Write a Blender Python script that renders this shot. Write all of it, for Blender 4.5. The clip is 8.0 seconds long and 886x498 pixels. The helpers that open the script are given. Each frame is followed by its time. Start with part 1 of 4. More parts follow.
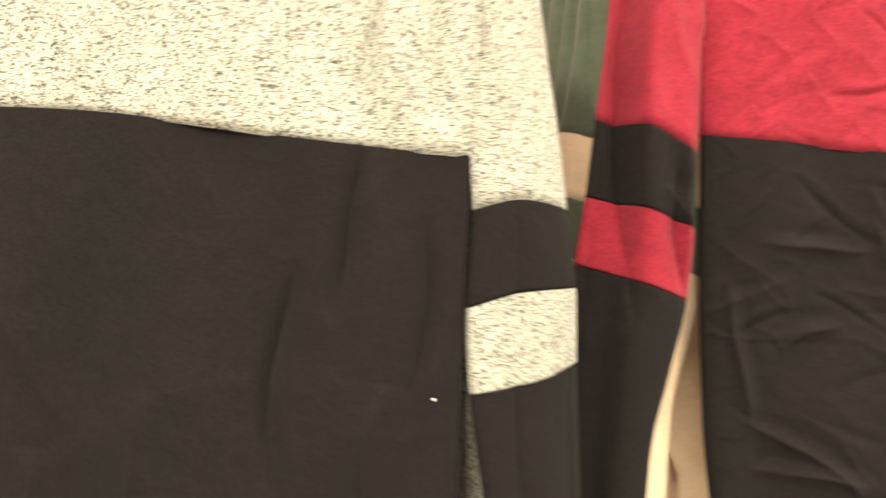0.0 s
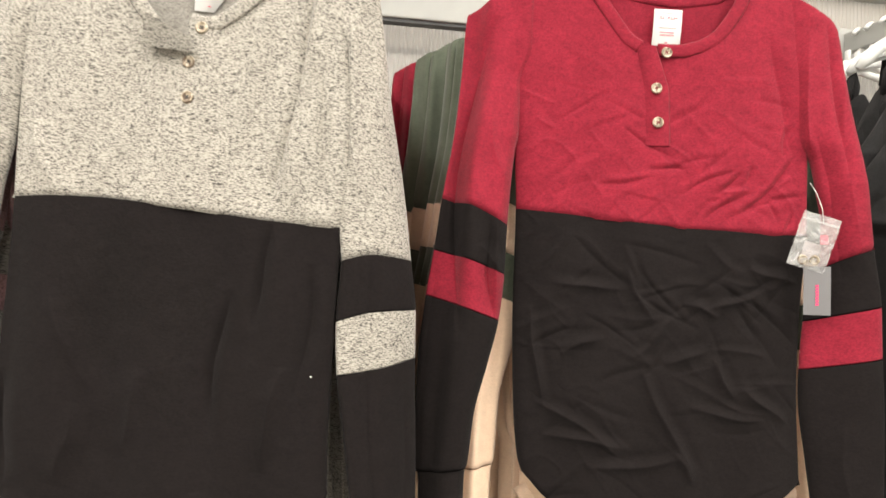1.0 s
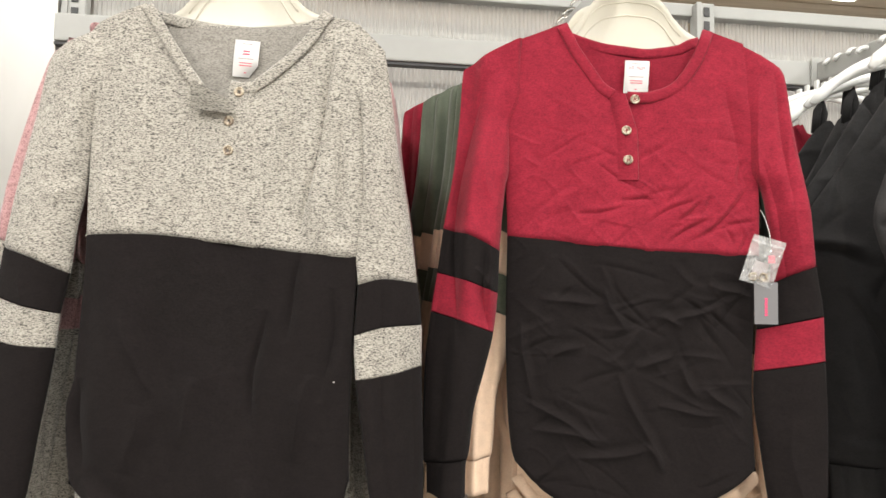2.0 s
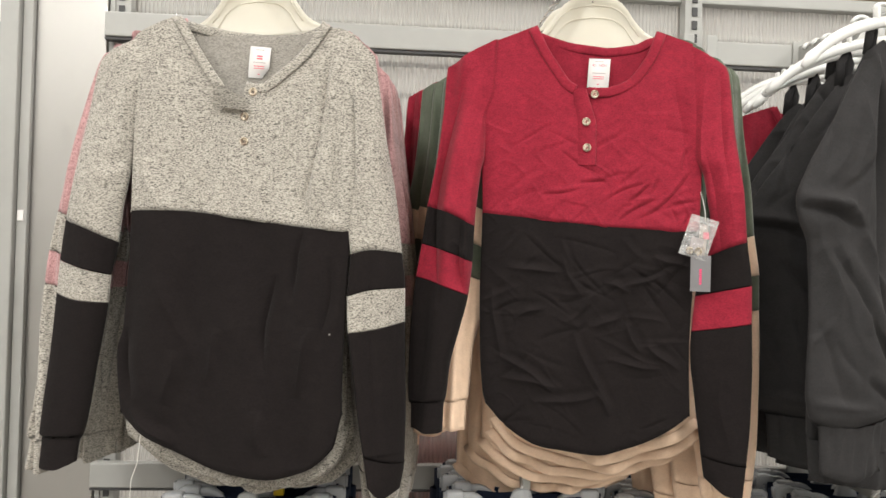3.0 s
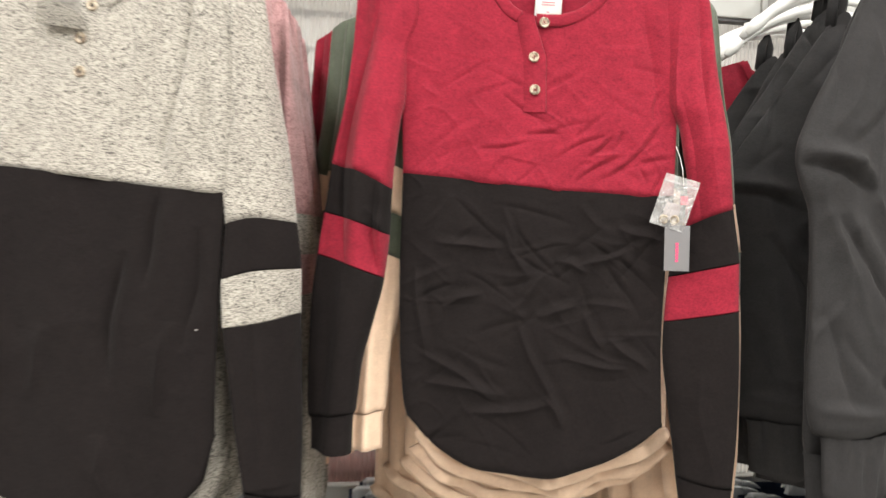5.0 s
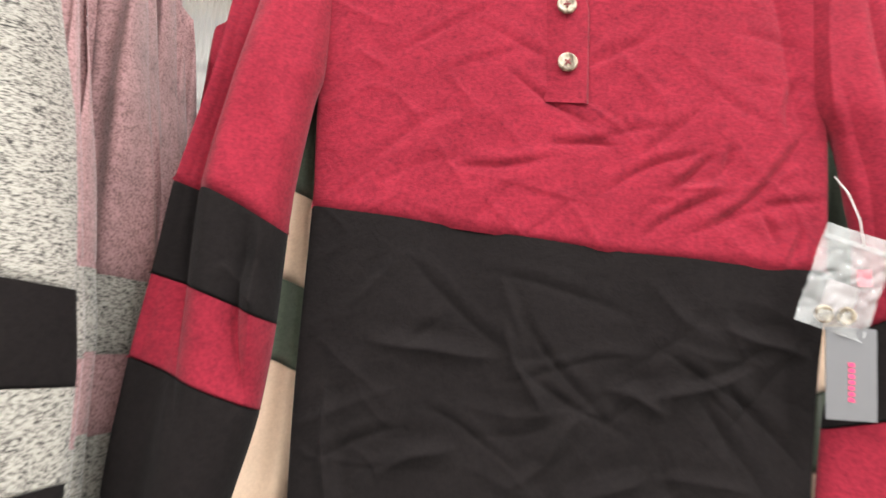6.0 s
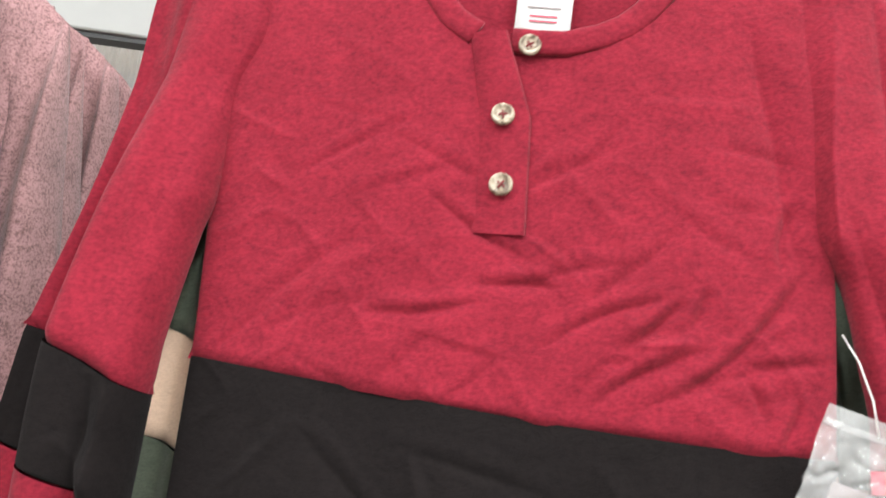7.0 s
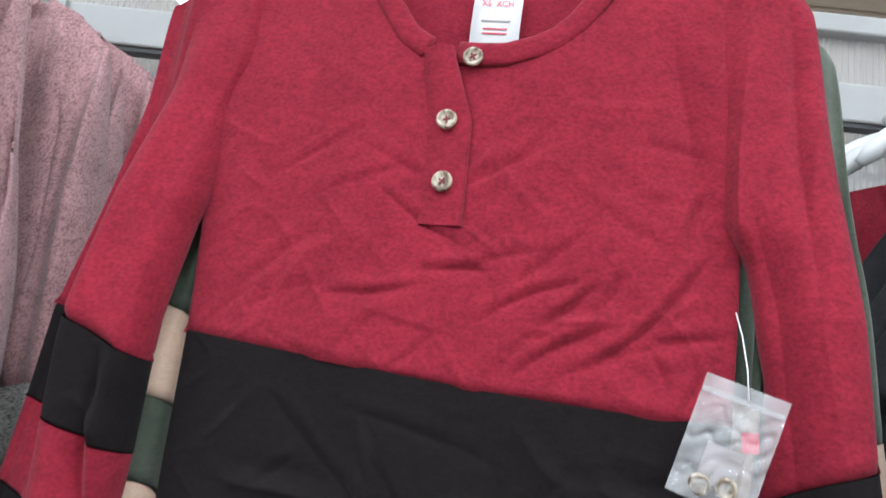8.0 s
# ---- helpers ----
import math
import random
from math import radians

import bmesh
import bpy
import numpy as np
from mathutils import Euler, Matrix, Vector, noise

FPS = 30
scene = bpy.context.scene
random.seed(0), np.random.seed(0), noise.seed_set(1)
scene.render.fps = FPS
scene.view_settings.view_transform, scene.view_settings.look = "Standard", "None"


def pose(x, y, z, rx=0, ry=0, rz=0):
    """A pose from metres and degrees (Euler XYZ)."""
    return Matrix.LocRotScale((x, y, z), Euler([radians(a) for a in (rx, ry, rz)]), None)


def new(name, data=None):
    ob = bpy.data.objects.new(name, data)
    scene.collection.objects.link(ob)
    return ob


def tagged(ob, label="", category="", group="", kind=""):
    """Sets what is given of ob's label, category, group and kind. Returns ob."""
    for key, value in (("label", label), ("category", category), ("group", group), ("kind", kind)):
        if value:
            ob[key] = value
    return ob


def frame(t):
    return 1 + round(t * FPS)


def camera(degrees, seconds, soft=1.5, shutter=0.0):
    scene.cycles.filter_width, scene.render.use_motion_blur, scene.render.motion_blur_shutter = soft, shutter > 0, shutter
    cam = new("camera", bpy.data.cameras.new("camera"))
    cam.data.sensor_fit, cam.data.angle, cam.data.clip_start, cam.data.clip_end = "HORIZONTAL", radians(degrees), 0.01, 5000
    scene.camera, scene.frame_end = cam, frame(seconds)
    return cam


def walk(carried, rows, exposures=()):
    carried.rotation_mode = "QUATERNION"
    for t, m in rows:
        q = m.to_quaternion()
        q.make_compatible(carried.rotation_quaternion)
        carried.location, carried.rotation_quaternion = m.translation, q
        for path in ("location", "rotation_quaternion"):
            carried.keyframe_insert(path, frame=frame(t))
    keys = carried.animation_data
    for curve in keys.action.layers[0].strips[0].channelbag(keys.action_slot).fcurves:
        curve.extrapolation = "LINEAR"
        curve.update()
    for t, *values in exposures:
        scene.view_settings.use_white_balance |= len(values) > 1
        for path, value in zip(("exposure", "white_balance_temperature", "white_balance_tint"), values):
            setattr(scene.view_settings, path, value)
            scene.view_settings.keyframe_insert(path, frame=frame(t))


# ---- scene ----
cam = camera(60.7, 8.0, shutter=0.3)
METRES, EYE, TILT, LEAN, TURN = 1.85, 1.4, 2.0, -1.0, -12.0
ROWS = [
    (0.0, 0.0, 0.0, 0.0, 0.0, 0.0, -0.0),
    (0.5, 0.0746, -0.0945, -0.0071, 1.81, 0.62, -1.15),
    (1.0, 0.0832, -0.1597, 0.0086, 2.11, 1.67, -0.71),
    (1.5, 0.0772, -0.1972, 0.0124, 2.23, 3.03, 0.05),
    (3.0, 0.1674, -0.3317, 0.0294, 7.81, -1.04, -0.31),
    (3.5, 0.1709, -0.3518, 0.0284, 7.8, -1.56, -0.25),
    (4.0, 0.1661, -0.344, 0.0312, 7.5, -1.5, -0.19),
    (4.5, 0.1468, -0.2977, 0.0277, 6.13, -1.82, 0.64),
    (5.0, 0.1656, -0.1894, 0.0115, 2.91, -1.57, -0.34),
    (6.5, 0.1684, 0.1107, 0.02, 0.4, 9.4, -3.16),
    (7.0, 0.2058, 0.1077, 0.0446, 4.8, 10.51, -4.05),
    (7.5, 0.2413, 0.0994, 0.05, 8.55, 11.71, -4.4),
    (8.0, 0.2552, 0.083, 0.0413, 11.6, 9.4, -4.81),
]
EXPO = [(0.0, 1.10, 7500, 1), (0.5, 0.93, 6550, 6), (1.0, 0.52, 6450, 9), (1.5, 0.42, 6200, 9), (3.0, 0.15, 6200, 9), (4.5, 0.2, 6200, 9), (5.0, 0.55, 6200, 9), (6.5, 0.66, 5800, 8), (7.0, 0.50, 5800, 8), (7.5, 0.14, 5200, 8), (8.0, 0.13, 5250, 8)]
walk(cam, [(t, pose(0, 0, EYE, TILT, LEAN, TURN) @ pose(METRES * x, METRES * y, METRES * z, 90 + pitch, roll, yaw)) for t, x, y, z, yaw, pitch, roll in ROWS], EXPO)

# ---- light: the shop's ceiling tubes; the hall is closed, the world adds a faint fill ----
world = bpy.data.worlds.new("world")
scene.world = world
world.use_nodes = True
world.node_tree.nodes["Background"].inputs[0].default_value = (1.0, 0.97, 0.92, 1)
world.node_tree.nodes["Background"].inputs[1].default_value = 0.15
CEILING = 3.7


def tube_lamp(x, y, power, along=2.4, wide=0.16):
    data = bpy.data.lights.new("tube_light", "AREA")
    data.shape, data.size, data.size_y = "RECTANGLE", wide, along
    data.energy, data.color = power, (1.0, 0.95, 0.87)
    ob = new("tube_light", data)
    ob.matrix_world = pose(x, y, CEILING - 0.12)
    return ob


LAMPS = [(x, y) for y in (-3.2, -0.8, 3.1) for x in (-3.6, -1.2, 1.2, 3.6)]
for lx, ly in LAMPS:
    tube_lamp(lx, ly, {-3.2: 92, -0.8: 44, 3.1: 44}[ly])


# ---- materials ----
def material(name, rough=0.8, metal=0.0, spec=0.5):
    m = bpy.data.materials.new(name)
    m.use_nodes = True
    b = m.node_tree.nodes["Principled BSDF"]
    b.inputs["Roughness"].default_value, b.inputs["Metallic"].default_value = rough, metal
    b.inputs["Specular IOR Level"].default_value = spec
    return m, m.node_tree, b


def node(tree, kind, **values):
    n = tree.nodes.new(kind)
    for key, v in values.items():
        if key.startswith("i_"):
            n.inputs[key[2:].replace("_", " ")].default_value = v
        else:
            setattr(n, key, v)
    return n


def coords(tree, scale, rot=(0, 0, 0)):
    tc = tree.nodes.new("ShaderNodeTexCoord")
    mp = tree.nodes.new("ShaderNodeMapping")
    mp.inputs["Scale"].default_value = scale
    mp.inputs["Rotation"].default_value = rot
    tree.links.new(tc.outputs["Object"], mp.inputs["Vector"])
    return mp.outputs["Vector"]


def noise_tex(tree, scale3, detail=3.0, rough=0.6, distortion=0.0):
    n = node(tree, "ShaderNodeTexNoise", i_Scale=1.0, i_Detail=detail, i_Roughness=rough, i_Distortion=distortion)
    tree.links.new(coords(tree, scale3), n.inputs["Vector"])
    return n.outputs["Fac"]


def ramp(tree, fac, stops):
    r = tree.nodes.new("ShaderNodeValToRGB")
    el = r.color_ramp.elements
    while len(el) < len(stops):
        el.new(0.5)
    for e, (p, c) in zip(el, stops):
        e.position, e.color = p, (*c, 1)
    tree.links.new(fac, r.inputs["Fac"])
    return r.outputs["Color"]


def mixed(tree, fac, a, b, blend="MIX"):
    m = node(tree, "ShaderNodeMix", data_type="RGBA", blend_type=blend)
    for src, sock in ((fac, m.inputs[0]), (a, m.inputs[6]), (b, m.inputs[7])):
        if isinstance(src, (int, float)):
            sock.default_value = src
        elif isinstance(src, tuple):
            sock.default_value = (*src, 1)
        else:
            tree.links.new(src, sock)
    return m.outputs[2]


def bumped(tree, bsdf, height, strength, distance):
    b = node(tree, "ShaderNodeBump", i_Strength=strength, i_Distance=distance)
    tree.links.new(height, b.inputs["Height"])
    tree.links.new(b.outputs["Normal"], bsdf.inputs["Normal"])


def fabric(name, base, fleck, amount, streak=(420, 420, 1300), rough=0.9, sheen=0.25, blotch=0.12, clump=0.2, spec=0.1):
    """Knit cloth: a base colour with darker yarn flecks that run across, broad uneven dye and a fine knit relief."""
    m, t, b = material(name, rough, 0, spec)
    f = noise_tex(t, streak, 2.0, 0.7)
    g = noise_tex(t, tuple(v * 0.3 for v in streak), 2.0, 0.6)
    f = mixed(t, clump, f, g)
    lo, hi = amount
    col = ramp(t, f, [(lo, fleck), (hi, base)])
    big = noise_tex(t, (30, 30, 38), 5.0, 0.7)
    shade = ramp(t, big, [(0.3, (1 - blotch,) * 3), (0.7, (1 + blotch * 0.3,) * 3)])
    col = mixed(t, 1.0, col, shade, "MULTIPLY")
    t.links.new(col, b.inputs["Base Color"])
    b.inputs["Sheen Weight"].default_value, b.inputs["Sheen Roughness"].default_value = sheen, 0.5
    knit = noise_tex(t, (900, 900, 1500), 2.0, 0.6)
    crumple = noise_tex(t, (60, 60, 75), 5.0, 0.7, 0.6)
    h = mixed(t, 0.8, knit, crumple)
    bumped(t, b, h, 0.35, 0.004)
    return m


def plain(name, colour, rough=0.5, metal=0.0, spots=0.08, scale=(9, 9, 9), bump=0.0, spec=0.5):
    m, t, b = material(name, rough, metal, spec)
    big = noise_tex(t, scale, 5.0, 0.65)
    dark = tuple(c * (1 - spots * 2) for c in colour)
    t.links.new(ramp(t, big, [(0.3, dark), (0.65, colour)]), b.inputs["Base Color"])
    fine = noise_tex(t, tuple(s * 14 for s in scale), 3.0, 0.6)
    r = node(t, "ShaderNodeMapRange", i_To_Min=max(rough - 0.08, 0.02), i_To_Max=min(rough + 0.1, 1.0))
    t.links.new(fine, r.inputs["Value"])
    t.links.new(r.outputs["Result"], b.inputs["Roughness"])
    if bump:
        bumped(t, b, fine, bump, 0.001)
    return m


heather_grey = fabric("heather_grey_knit", (0.455, 0.425, 0.372), (0.056, 0.052, 0.048), (0.37, 0.555), (280, 280, 880), blotch=0.08, clump=0.18)
heather_back = fabric("heather_inside_knit", (0.35, 0.327, 0.292), (0.14, 0.13, 0.117), (0.3, 0.6), (330, 330, 900), blotch=0.1)
heather_pink = fabric("heather_pink_knit", (0.52, 0.305, 0.305), (0.22, 0.125, 0.125), (0.36, 0.56), (560, 560, 560), blotch=0.2, clump=0.25)
wine_red = fabric("wine_red_jersey", (0.275, 0.019, 0.036), (0.17, 0.012, 0.025), (0.32, 0.60), (330, 330, 520), blotch=0.17, sheen=0.07, clump=0.22)
black_knit = fabric("black_jersey", (0.0150, 0.0122, 0.0120), (0.0102, 0.0084, 0.0083), (0.3, 0.6), (260, 260, 420), sheen=0.03, spec=0.04)
black_fleece = fabric("black_fleece", (0.033, 0.0315, 0.0318), (0.022, 0.0212, 0.0215), (0.3, 0.6), sheen=0.04, spec=0.05)
olive_green = fabric("olive_green_jersey", (0.118, 0.135, 0.098), (0.080, 0.094, 0.068), (0.3, 0.6), blotch=0.15)
beige_knit = fabric("beige_jersey", (0.86, 0.64, 0.47), (0.74, 0.53, 0.38), (0.3, 0.6), blotch=0.1)
denim = fabric("navy_denim", (0.022, 0.03, 0.055), (0.01, 0.014, 0.028), (0.35, 0.6), (700, 700, 700), sheen=0.05)
pink_cotton = fabric("pink_cotton", (0.75, 0.36, 0.36), (0.62, 0.28, 0.28), (0.3, 0.6), (60, 60, 500))
label_white = plain("white_satin_label", (0.80, 0.78, 0.76), 0.45, spots=0.03)
label_red = plain("red_print", (0.75, 0.10, 0.16), 0.6, spots=0.02)
label_grey = plain("grey_print", (0.42, 0.36, 0.36), 0.6, spots=0.02)
card_grey = plain("grey_card", (0.17, 0.165, 0.17), 0.55, spots=0.04)
card_pink = plain("pink_print", (0.80, 0.06, 0.18), 0.5, spots=0.02)
thread_white = plain("white_thread", (0.78, 0.76, 0.72), 0.6, spots=0.02)
thread_red = plain("red_thread", (0.20, 0.02, 0.025), 0.7, spots=0.05)
thread_dark = plain("dark_thread", (0.05, 0.045, 0.04), 0.7, spots=0.05)
grey_steel = plain("grey_powder_coated_steel", (0.36, 0.36, 0.34), 0.42, 0.0, 0.05, (6, 6, 6), 0.06)
dark_steel = plain("dark_slot", (0.05, 0.05, 0.05), 0.6)
bright_steel = plain("bright_wire", (0.62, 0.61, 0.59), 0.25, 1.0, 0.05)
white_sheet = plain("white_painted_sheet", (0.80, 0.79, 0.76), 0.4, 0.0, 0.03, (4, 4, 4), 0.03)
silver_sheet = plain("brushed_silver_sheet", (0.42, 0.41, 0.39), 0.36, 0.85, 0.03, (3, 3, 1.2), 0.02)
yellow_plastic = plain("yellow_plastic", (0.85, 0.62, 0.03), 0.35)
# Floor and wall colours are lowered so less light bounces onto the clothes.
floor_vinyl = plain("dimmed_floor_tiles", (0.26, 0.245, 0.225), 0.35, 0.0, 0.08, (2, 2, 2), 0.03)
wall_paint = plain("dimmed_wall_paint", (0.46, 0.45, 0.43), 0.7, 0.0, 0.04, (1.5, 1.5, 1.5), 0.05)


def horn_material():
    m, t, b = material("horn_button", 0.38, 0, 0.4)
    f = noise_tex(t, (160, 160, 120), 2.0, 0.5, 1.0)
    t.links.new(ramp(t, f, [(0.36, (0.13, 0.09, 0.06)), (0.5, (0.38, 0.31, 0.22)), (0.66, (0.60, 0.54, 0.43))]), b.inputs["Base Color"])
    return m


horn = horn_material()


def frosted(name, colour, rough, through_it):
    """Milky plastic: part of the light passes through it, scattered."""
    m, t, b = material(name, rough, 0, 0.5)
    f = noise_tex(t, (20, 20, 20), 3.0)
    t.links.new(ramp(t, f, [(0.3, tuple(c * 0.92 for c in colour)), (0.7, colour)]), b.inputs["Base Color"])
    tr = node(t, "ShaderNodeBsdfTranslucent")
    tr.inputs["Color"].default_value = (*colour, 1)
    mix = node(t, "ShaderNodeMixShader")
    mix.inputs[0].default_value = through_it
    t.links.new(b.outputs[0], mix.inputs[1])
    t.links.new(tr.outputs[0], mix.inputs[2])
    t.links.new(mix.outputs[0], t.nodes["Material Output"].inputs["Surface"])
    return m


def clear(name, colour, see, rough=0.1):
    """Clear film or sheet: some of it is seen through, the rest is glossy milky plastic."""
    m, t, b = material(name, rough, 0, 0.6)
    b.inputs["Base Color"].default_value = (*colour, 1)
    tp = node(t, "ShaderNodeBsdfTransparent")
    mix = node(t, "ShaderNodeMixShader")
    mix.inputs[0].default_value = see
    t.links.new(b.outputs[0], mix.inputs[1])
    t.links.new(tp.outputs[0], mix.inputs[2])
    t.links.new(mix.outputs[0], t.nodes["Material Output"].inputs["Surface"])
    return m


hanger_cream = frosted("milky_cream_plastic", (0.86, 0.83, 0.74), 0.3, 0.5)
hanger_white = frosted("milky_white_plastic", (0.85, 0.85, 0.83), 0.28, 0.3)
hanger_grey = clear("smoky_clear_plastic", (0.62, 0.64, 0.66), 0.42, 0.18)
film = clear("clear_film", (0.66, 0.66, 0.65), 0.66, 0.06)


def ribbed_material():
    m, t, b = material("ribbed_clear_sheet", 0.3, 0, 0.5)
    b.inputs["Base Color"].default_value = (0.86, 0.85, 0.81, 1)
    tr = node(t, "ShaderNodeBsdfTranslucent")
    tr.inputs["Color"].default_value = (0.92, 0.90, 0.86, 1)
    tp = node(t, "ShaderNodeBsdfTransparent")
    m1, m2 = node(t, "ShaderNodeMixShader"), node(t, "ShaderNodeMixShader")
    m1.inputs[0].default_value, m2.inputs[0].default_value = 0.5, 0.58
    t.links.new(b.outputs[0], m1.inputs[1])
    t.links.new(tr.outputs[0], m1.inputs[2])
    t.links.new(m1.outputs[0], m2.inputs[1])
    t.links.new(tp.outputs[0], m2.inputs[2])
    t.links.new(m2.outputs[0], t.nodes["Material Output"].inputs["Surface"])
    return m


ribbed = ribbed_material()


def wood_material():
    m, t, b = material("ceiling_wood", 0.55)
    g = noise_tex(t, (2.0, 30, 30), 5.0, 0.65, 0.6)
    t.links.new(ramp(t, g, [(0.3, (0.50, 0.40, 0.29)), (0.7, (0.68, 0.57, 0.44))]), b.inputs["Base Color"])
    return m


wood = wood_material()


def glow(name, strength):
    m, t, b = material(name)
    b.inputs["Base Color"].default_value = (0.9, 0.9, 0.9, 1)
    b.inputs["Emission Color"].default_value = (1.0, 0.97, 0.92, 1)
    b.inputs["Emission Strength"].default_value = strength
    return m


tube_glow = glow("glowing_diffuser", 6.0)


# ---- mesh helpers ----
def part(name, bm, mat, parent=None, label="", smooth=True):
    bmesh.ops.recalc_face_normals(bm, faces=bm.faces)
    me = bpy.data.meshes.new(name)
    bm.to_mesh(me)
    bm.free()
    me.materials.append(mat)
    if smooth:
        for p in me.polygons:
            p.use_smooth = True
    ob = new(name, me)
    ob.parent = parent
    if label:
        tagged(ob, label)
    return ob


def root(name, m, label, category, group="", kind=""):
    ob = new(name)
    ob.empty_display_size = 0.05
    ob.matrix_world = m
    return tagged(ob, label, category, group, kind)


def box(bm, x0, x1, y0, y1, z0, z1, bevel=0.0, m=None):
    made = bmesh.ops.create_cube(bm, size=1.0)["verts"]
    for v in made:
        v.co = Vector(((x0 + x1) / 2 + v.co.x * (x1 - x0), (y0 + y1) / 2 + v.co.y * (y1 - y0), (z0 + z1) / 2 + v.co.z * (z1 - z0)))
    if m is not None:
        bmesh.ops.transform(bm, matrix=m, verts=made)
    if bevel:
        edges = list({e for v in made for e in v.link_edges})
        bmesh.ops.bevel(bm, geom=edges, offset=bevel, segments=2, affect="EDGES", profile=0.5)
    return bm


def boxed(*a, **k):
    return box(bmesh.new(), *a, **k)


def sweep(bm, points, radius, sides=8, flat=1.0, closed_ends=True):
    """A round rod along points; radius may be one number or one for each point. flat squeezes it front to back."""
    pts = [Vector(p) for p in points]
    rads = radius if isinstance(radius, (list, tuple)) else [radius] * len(pts)
    rings = []
    for i, p in enumerate(pts):
        d = (pts[min(i + 1, len(pts) - 1)] - pts[max(i - 1, 0)]).normalized()
        side = d.cross(Vector((0, 1, 0)))
        side = side.normalized() if side.length > 1e-4 else Vector((1, 0, 0))
        up = side.cross(d).normalized()
        rings.append([bm.verts.new(p + side * (math.cos(a) * rads[i]) + up * (math.sin(a) * rads[i] * flat)) for a in (2 * math.pi * k / sides for k in range(sides))])
    for r0, r1 in zip(rings, rings[1:]):
        for k in range(sides):
            bm.faces.new((r0[k], r0[(k + 1) % sides], r1[(k + 1) % sides], r1[k]))
    if closed_ends:
        bm.faces.new(rings[0])
        bm.faces.new(rings[-1][::-1])
    return bm


def curve(*pts):
    """A smooth line through (where, value) pairs, given in any order."""
    pts = sorted(pts)
    a, b = np.array([p[0] for p in pts], float), np.array([p[1] for p in pts], float)
    d = np.diff(b) / np.diff(a)
    m = np.concatenate(([d[0]], np.where(d[:-1] * d[1:] > 0, 2 * d[:-1] * d[1:] / np.where(d[:-1] + d[1:] == 0, 1, d[:-1] + d[1:]), 0), [d[-1]])) if len(d) > 1 else np.array([d[0], d[0]])

    def at(v):
        v = np.clip(np.asarray(v, float), a[0], a[-1])
        i = np.clip(np.searchsorted(a, v) - 1, 0, len(a) - 2)
        h = a[i + 1] - a[i]
        s = (v - a[i]) / h
        return (2 * s**3 - 3 * s**2 + 1) * b[i] + (s**3 - 2 * s**2 + s) * h * m[i] + (3 * s**2 - 2 * s**3) * b[i + 1] + (s**3 - s**2) * h * m[i + 1]
    return at


def line(*pts):
    pts = sorted(pts)
    a, b = [p[0] for p in pts], [p[1] for p in pts]
    return lambda v: np.interp(v, a, b)


# ---- cloth ----
def crease(x, z, x0, z0, x1, z1, high, wide):
    """A fold line: a soft ridge (or groove, if high is negative) that fades towards both its ends."""
    dx, dz = x1 - x0, z1 - z0
    n = math.hypot(dx, dz)
    s = ((x - x0) * dx + (z - z0) * dz) / n
    d = ((x - x0) * -dz + (z - z0) * dx) / n + 0.06 * n * np.sin(np.pi * np.clip(s / n, 0, 1)) * math.sin(37 * (x0 + z1))
    q = np.clip(s / n, 0, 1)
    fade = np.sin(np.pi * q) ** 0.8
    d = d + 0.15 * wide * np.sin(9 * q + 50 * x0)
    return high * fade * (np.exp(-np.abs(d) / wide) - 0.35 * np.exp(-((d - 2.2 * wide) / (1.4 * wide)) ** 2))


def creases(rows):
    return lambda x, z: sum(crease(x, z, *r) for r in rows) if len(rows) else 0 * x


def crumpled(seed, count, box4, long, high, wide, lean=(-1.2, 1.2)):
    """A handful of random fold lines inside box4 (x0, x1, z0, z1)."""
    rng = random.Random(seed)
    rows = []
    for _ in range(count):
        x, z = rng.uniform(box4[0], box4[1]), rng.uniform(box4[2], box4[3])
        a, n = rng.uniform(*lean), rng.uniform(0.5, 1.0) * long
        h = high * rng.uniform(0.4, 1.0) * rng.choice((1, -1, -1.1))
        rows.append((x - n / 2 * math.cos(a), z - n / 2 * math.sin(a), x + n / 2 * math.cos(a), z + n / 2 * math.sin(a), h, wide * rng.uniform(0.7, 1.5)))
    return rows


def waves(seed, size, high, squeeze=3.0):
    """Broad hanging drape: soft ups and downs that run mostly downwards."""
    rng = random.Random(seed)
    sines = [(rng.uniform(0.6, 1.8) * 2 * math.pi / size, rng.uniform(-1, 1) * 2 * math.pi / size / squeeze, rng.uniform(0, 6.3), rng.uniform(0.4, 1)) for _ in range(6)]
    return lambda x, z: high / 3 * sum(k * np.sin(a * x + b * z + p) for a, b, p, k in sines)


TABLE = np.random.RandomState(5).rand(64, 64)


def lattice(x, z, size, shift=0.0):
    a, b = x / size + shift * 7.3, z / size + shift * 3.1
    i, j = np.floor(a).astype(int), np.floor(b).astype(int)
    f, g = a - i, b - j
    f, g = f * f * (3 - 2 * f), g * g * (3 - 2 * g)
    p = lambda m, n: TABLE[m % 64, n % 64]
    return (p(i, j) * (1 - f) + p(i + 1, j) * f) * (1 - g) + (p(i, j + 1) * (1 - f) + p(i + 1, j + 1) * f) * g


def crinkle(size, high, shift=0.0, lean=0.5):
    """Sharp, branching packing creases: ridges of a warped noise, sheared so that they run slantwise."""
    def at(x, z):
        wx = x + lean * z + 0.6 * size * lattice(x, z, size * 1.3, shift + 2)
        wz = z * 0.8 - lean * 0.5 * x + 0.6 * size * lattice(x, z, size * 1.3, shift + 5)
        r = 1 - np.abs(2 * lattice(wx, wz, size, shift) - 1)
        return high * (r ** 5 - 0.3) * (0.35 + lattice(x, z, size * 1.7, shift + 9))
    return at


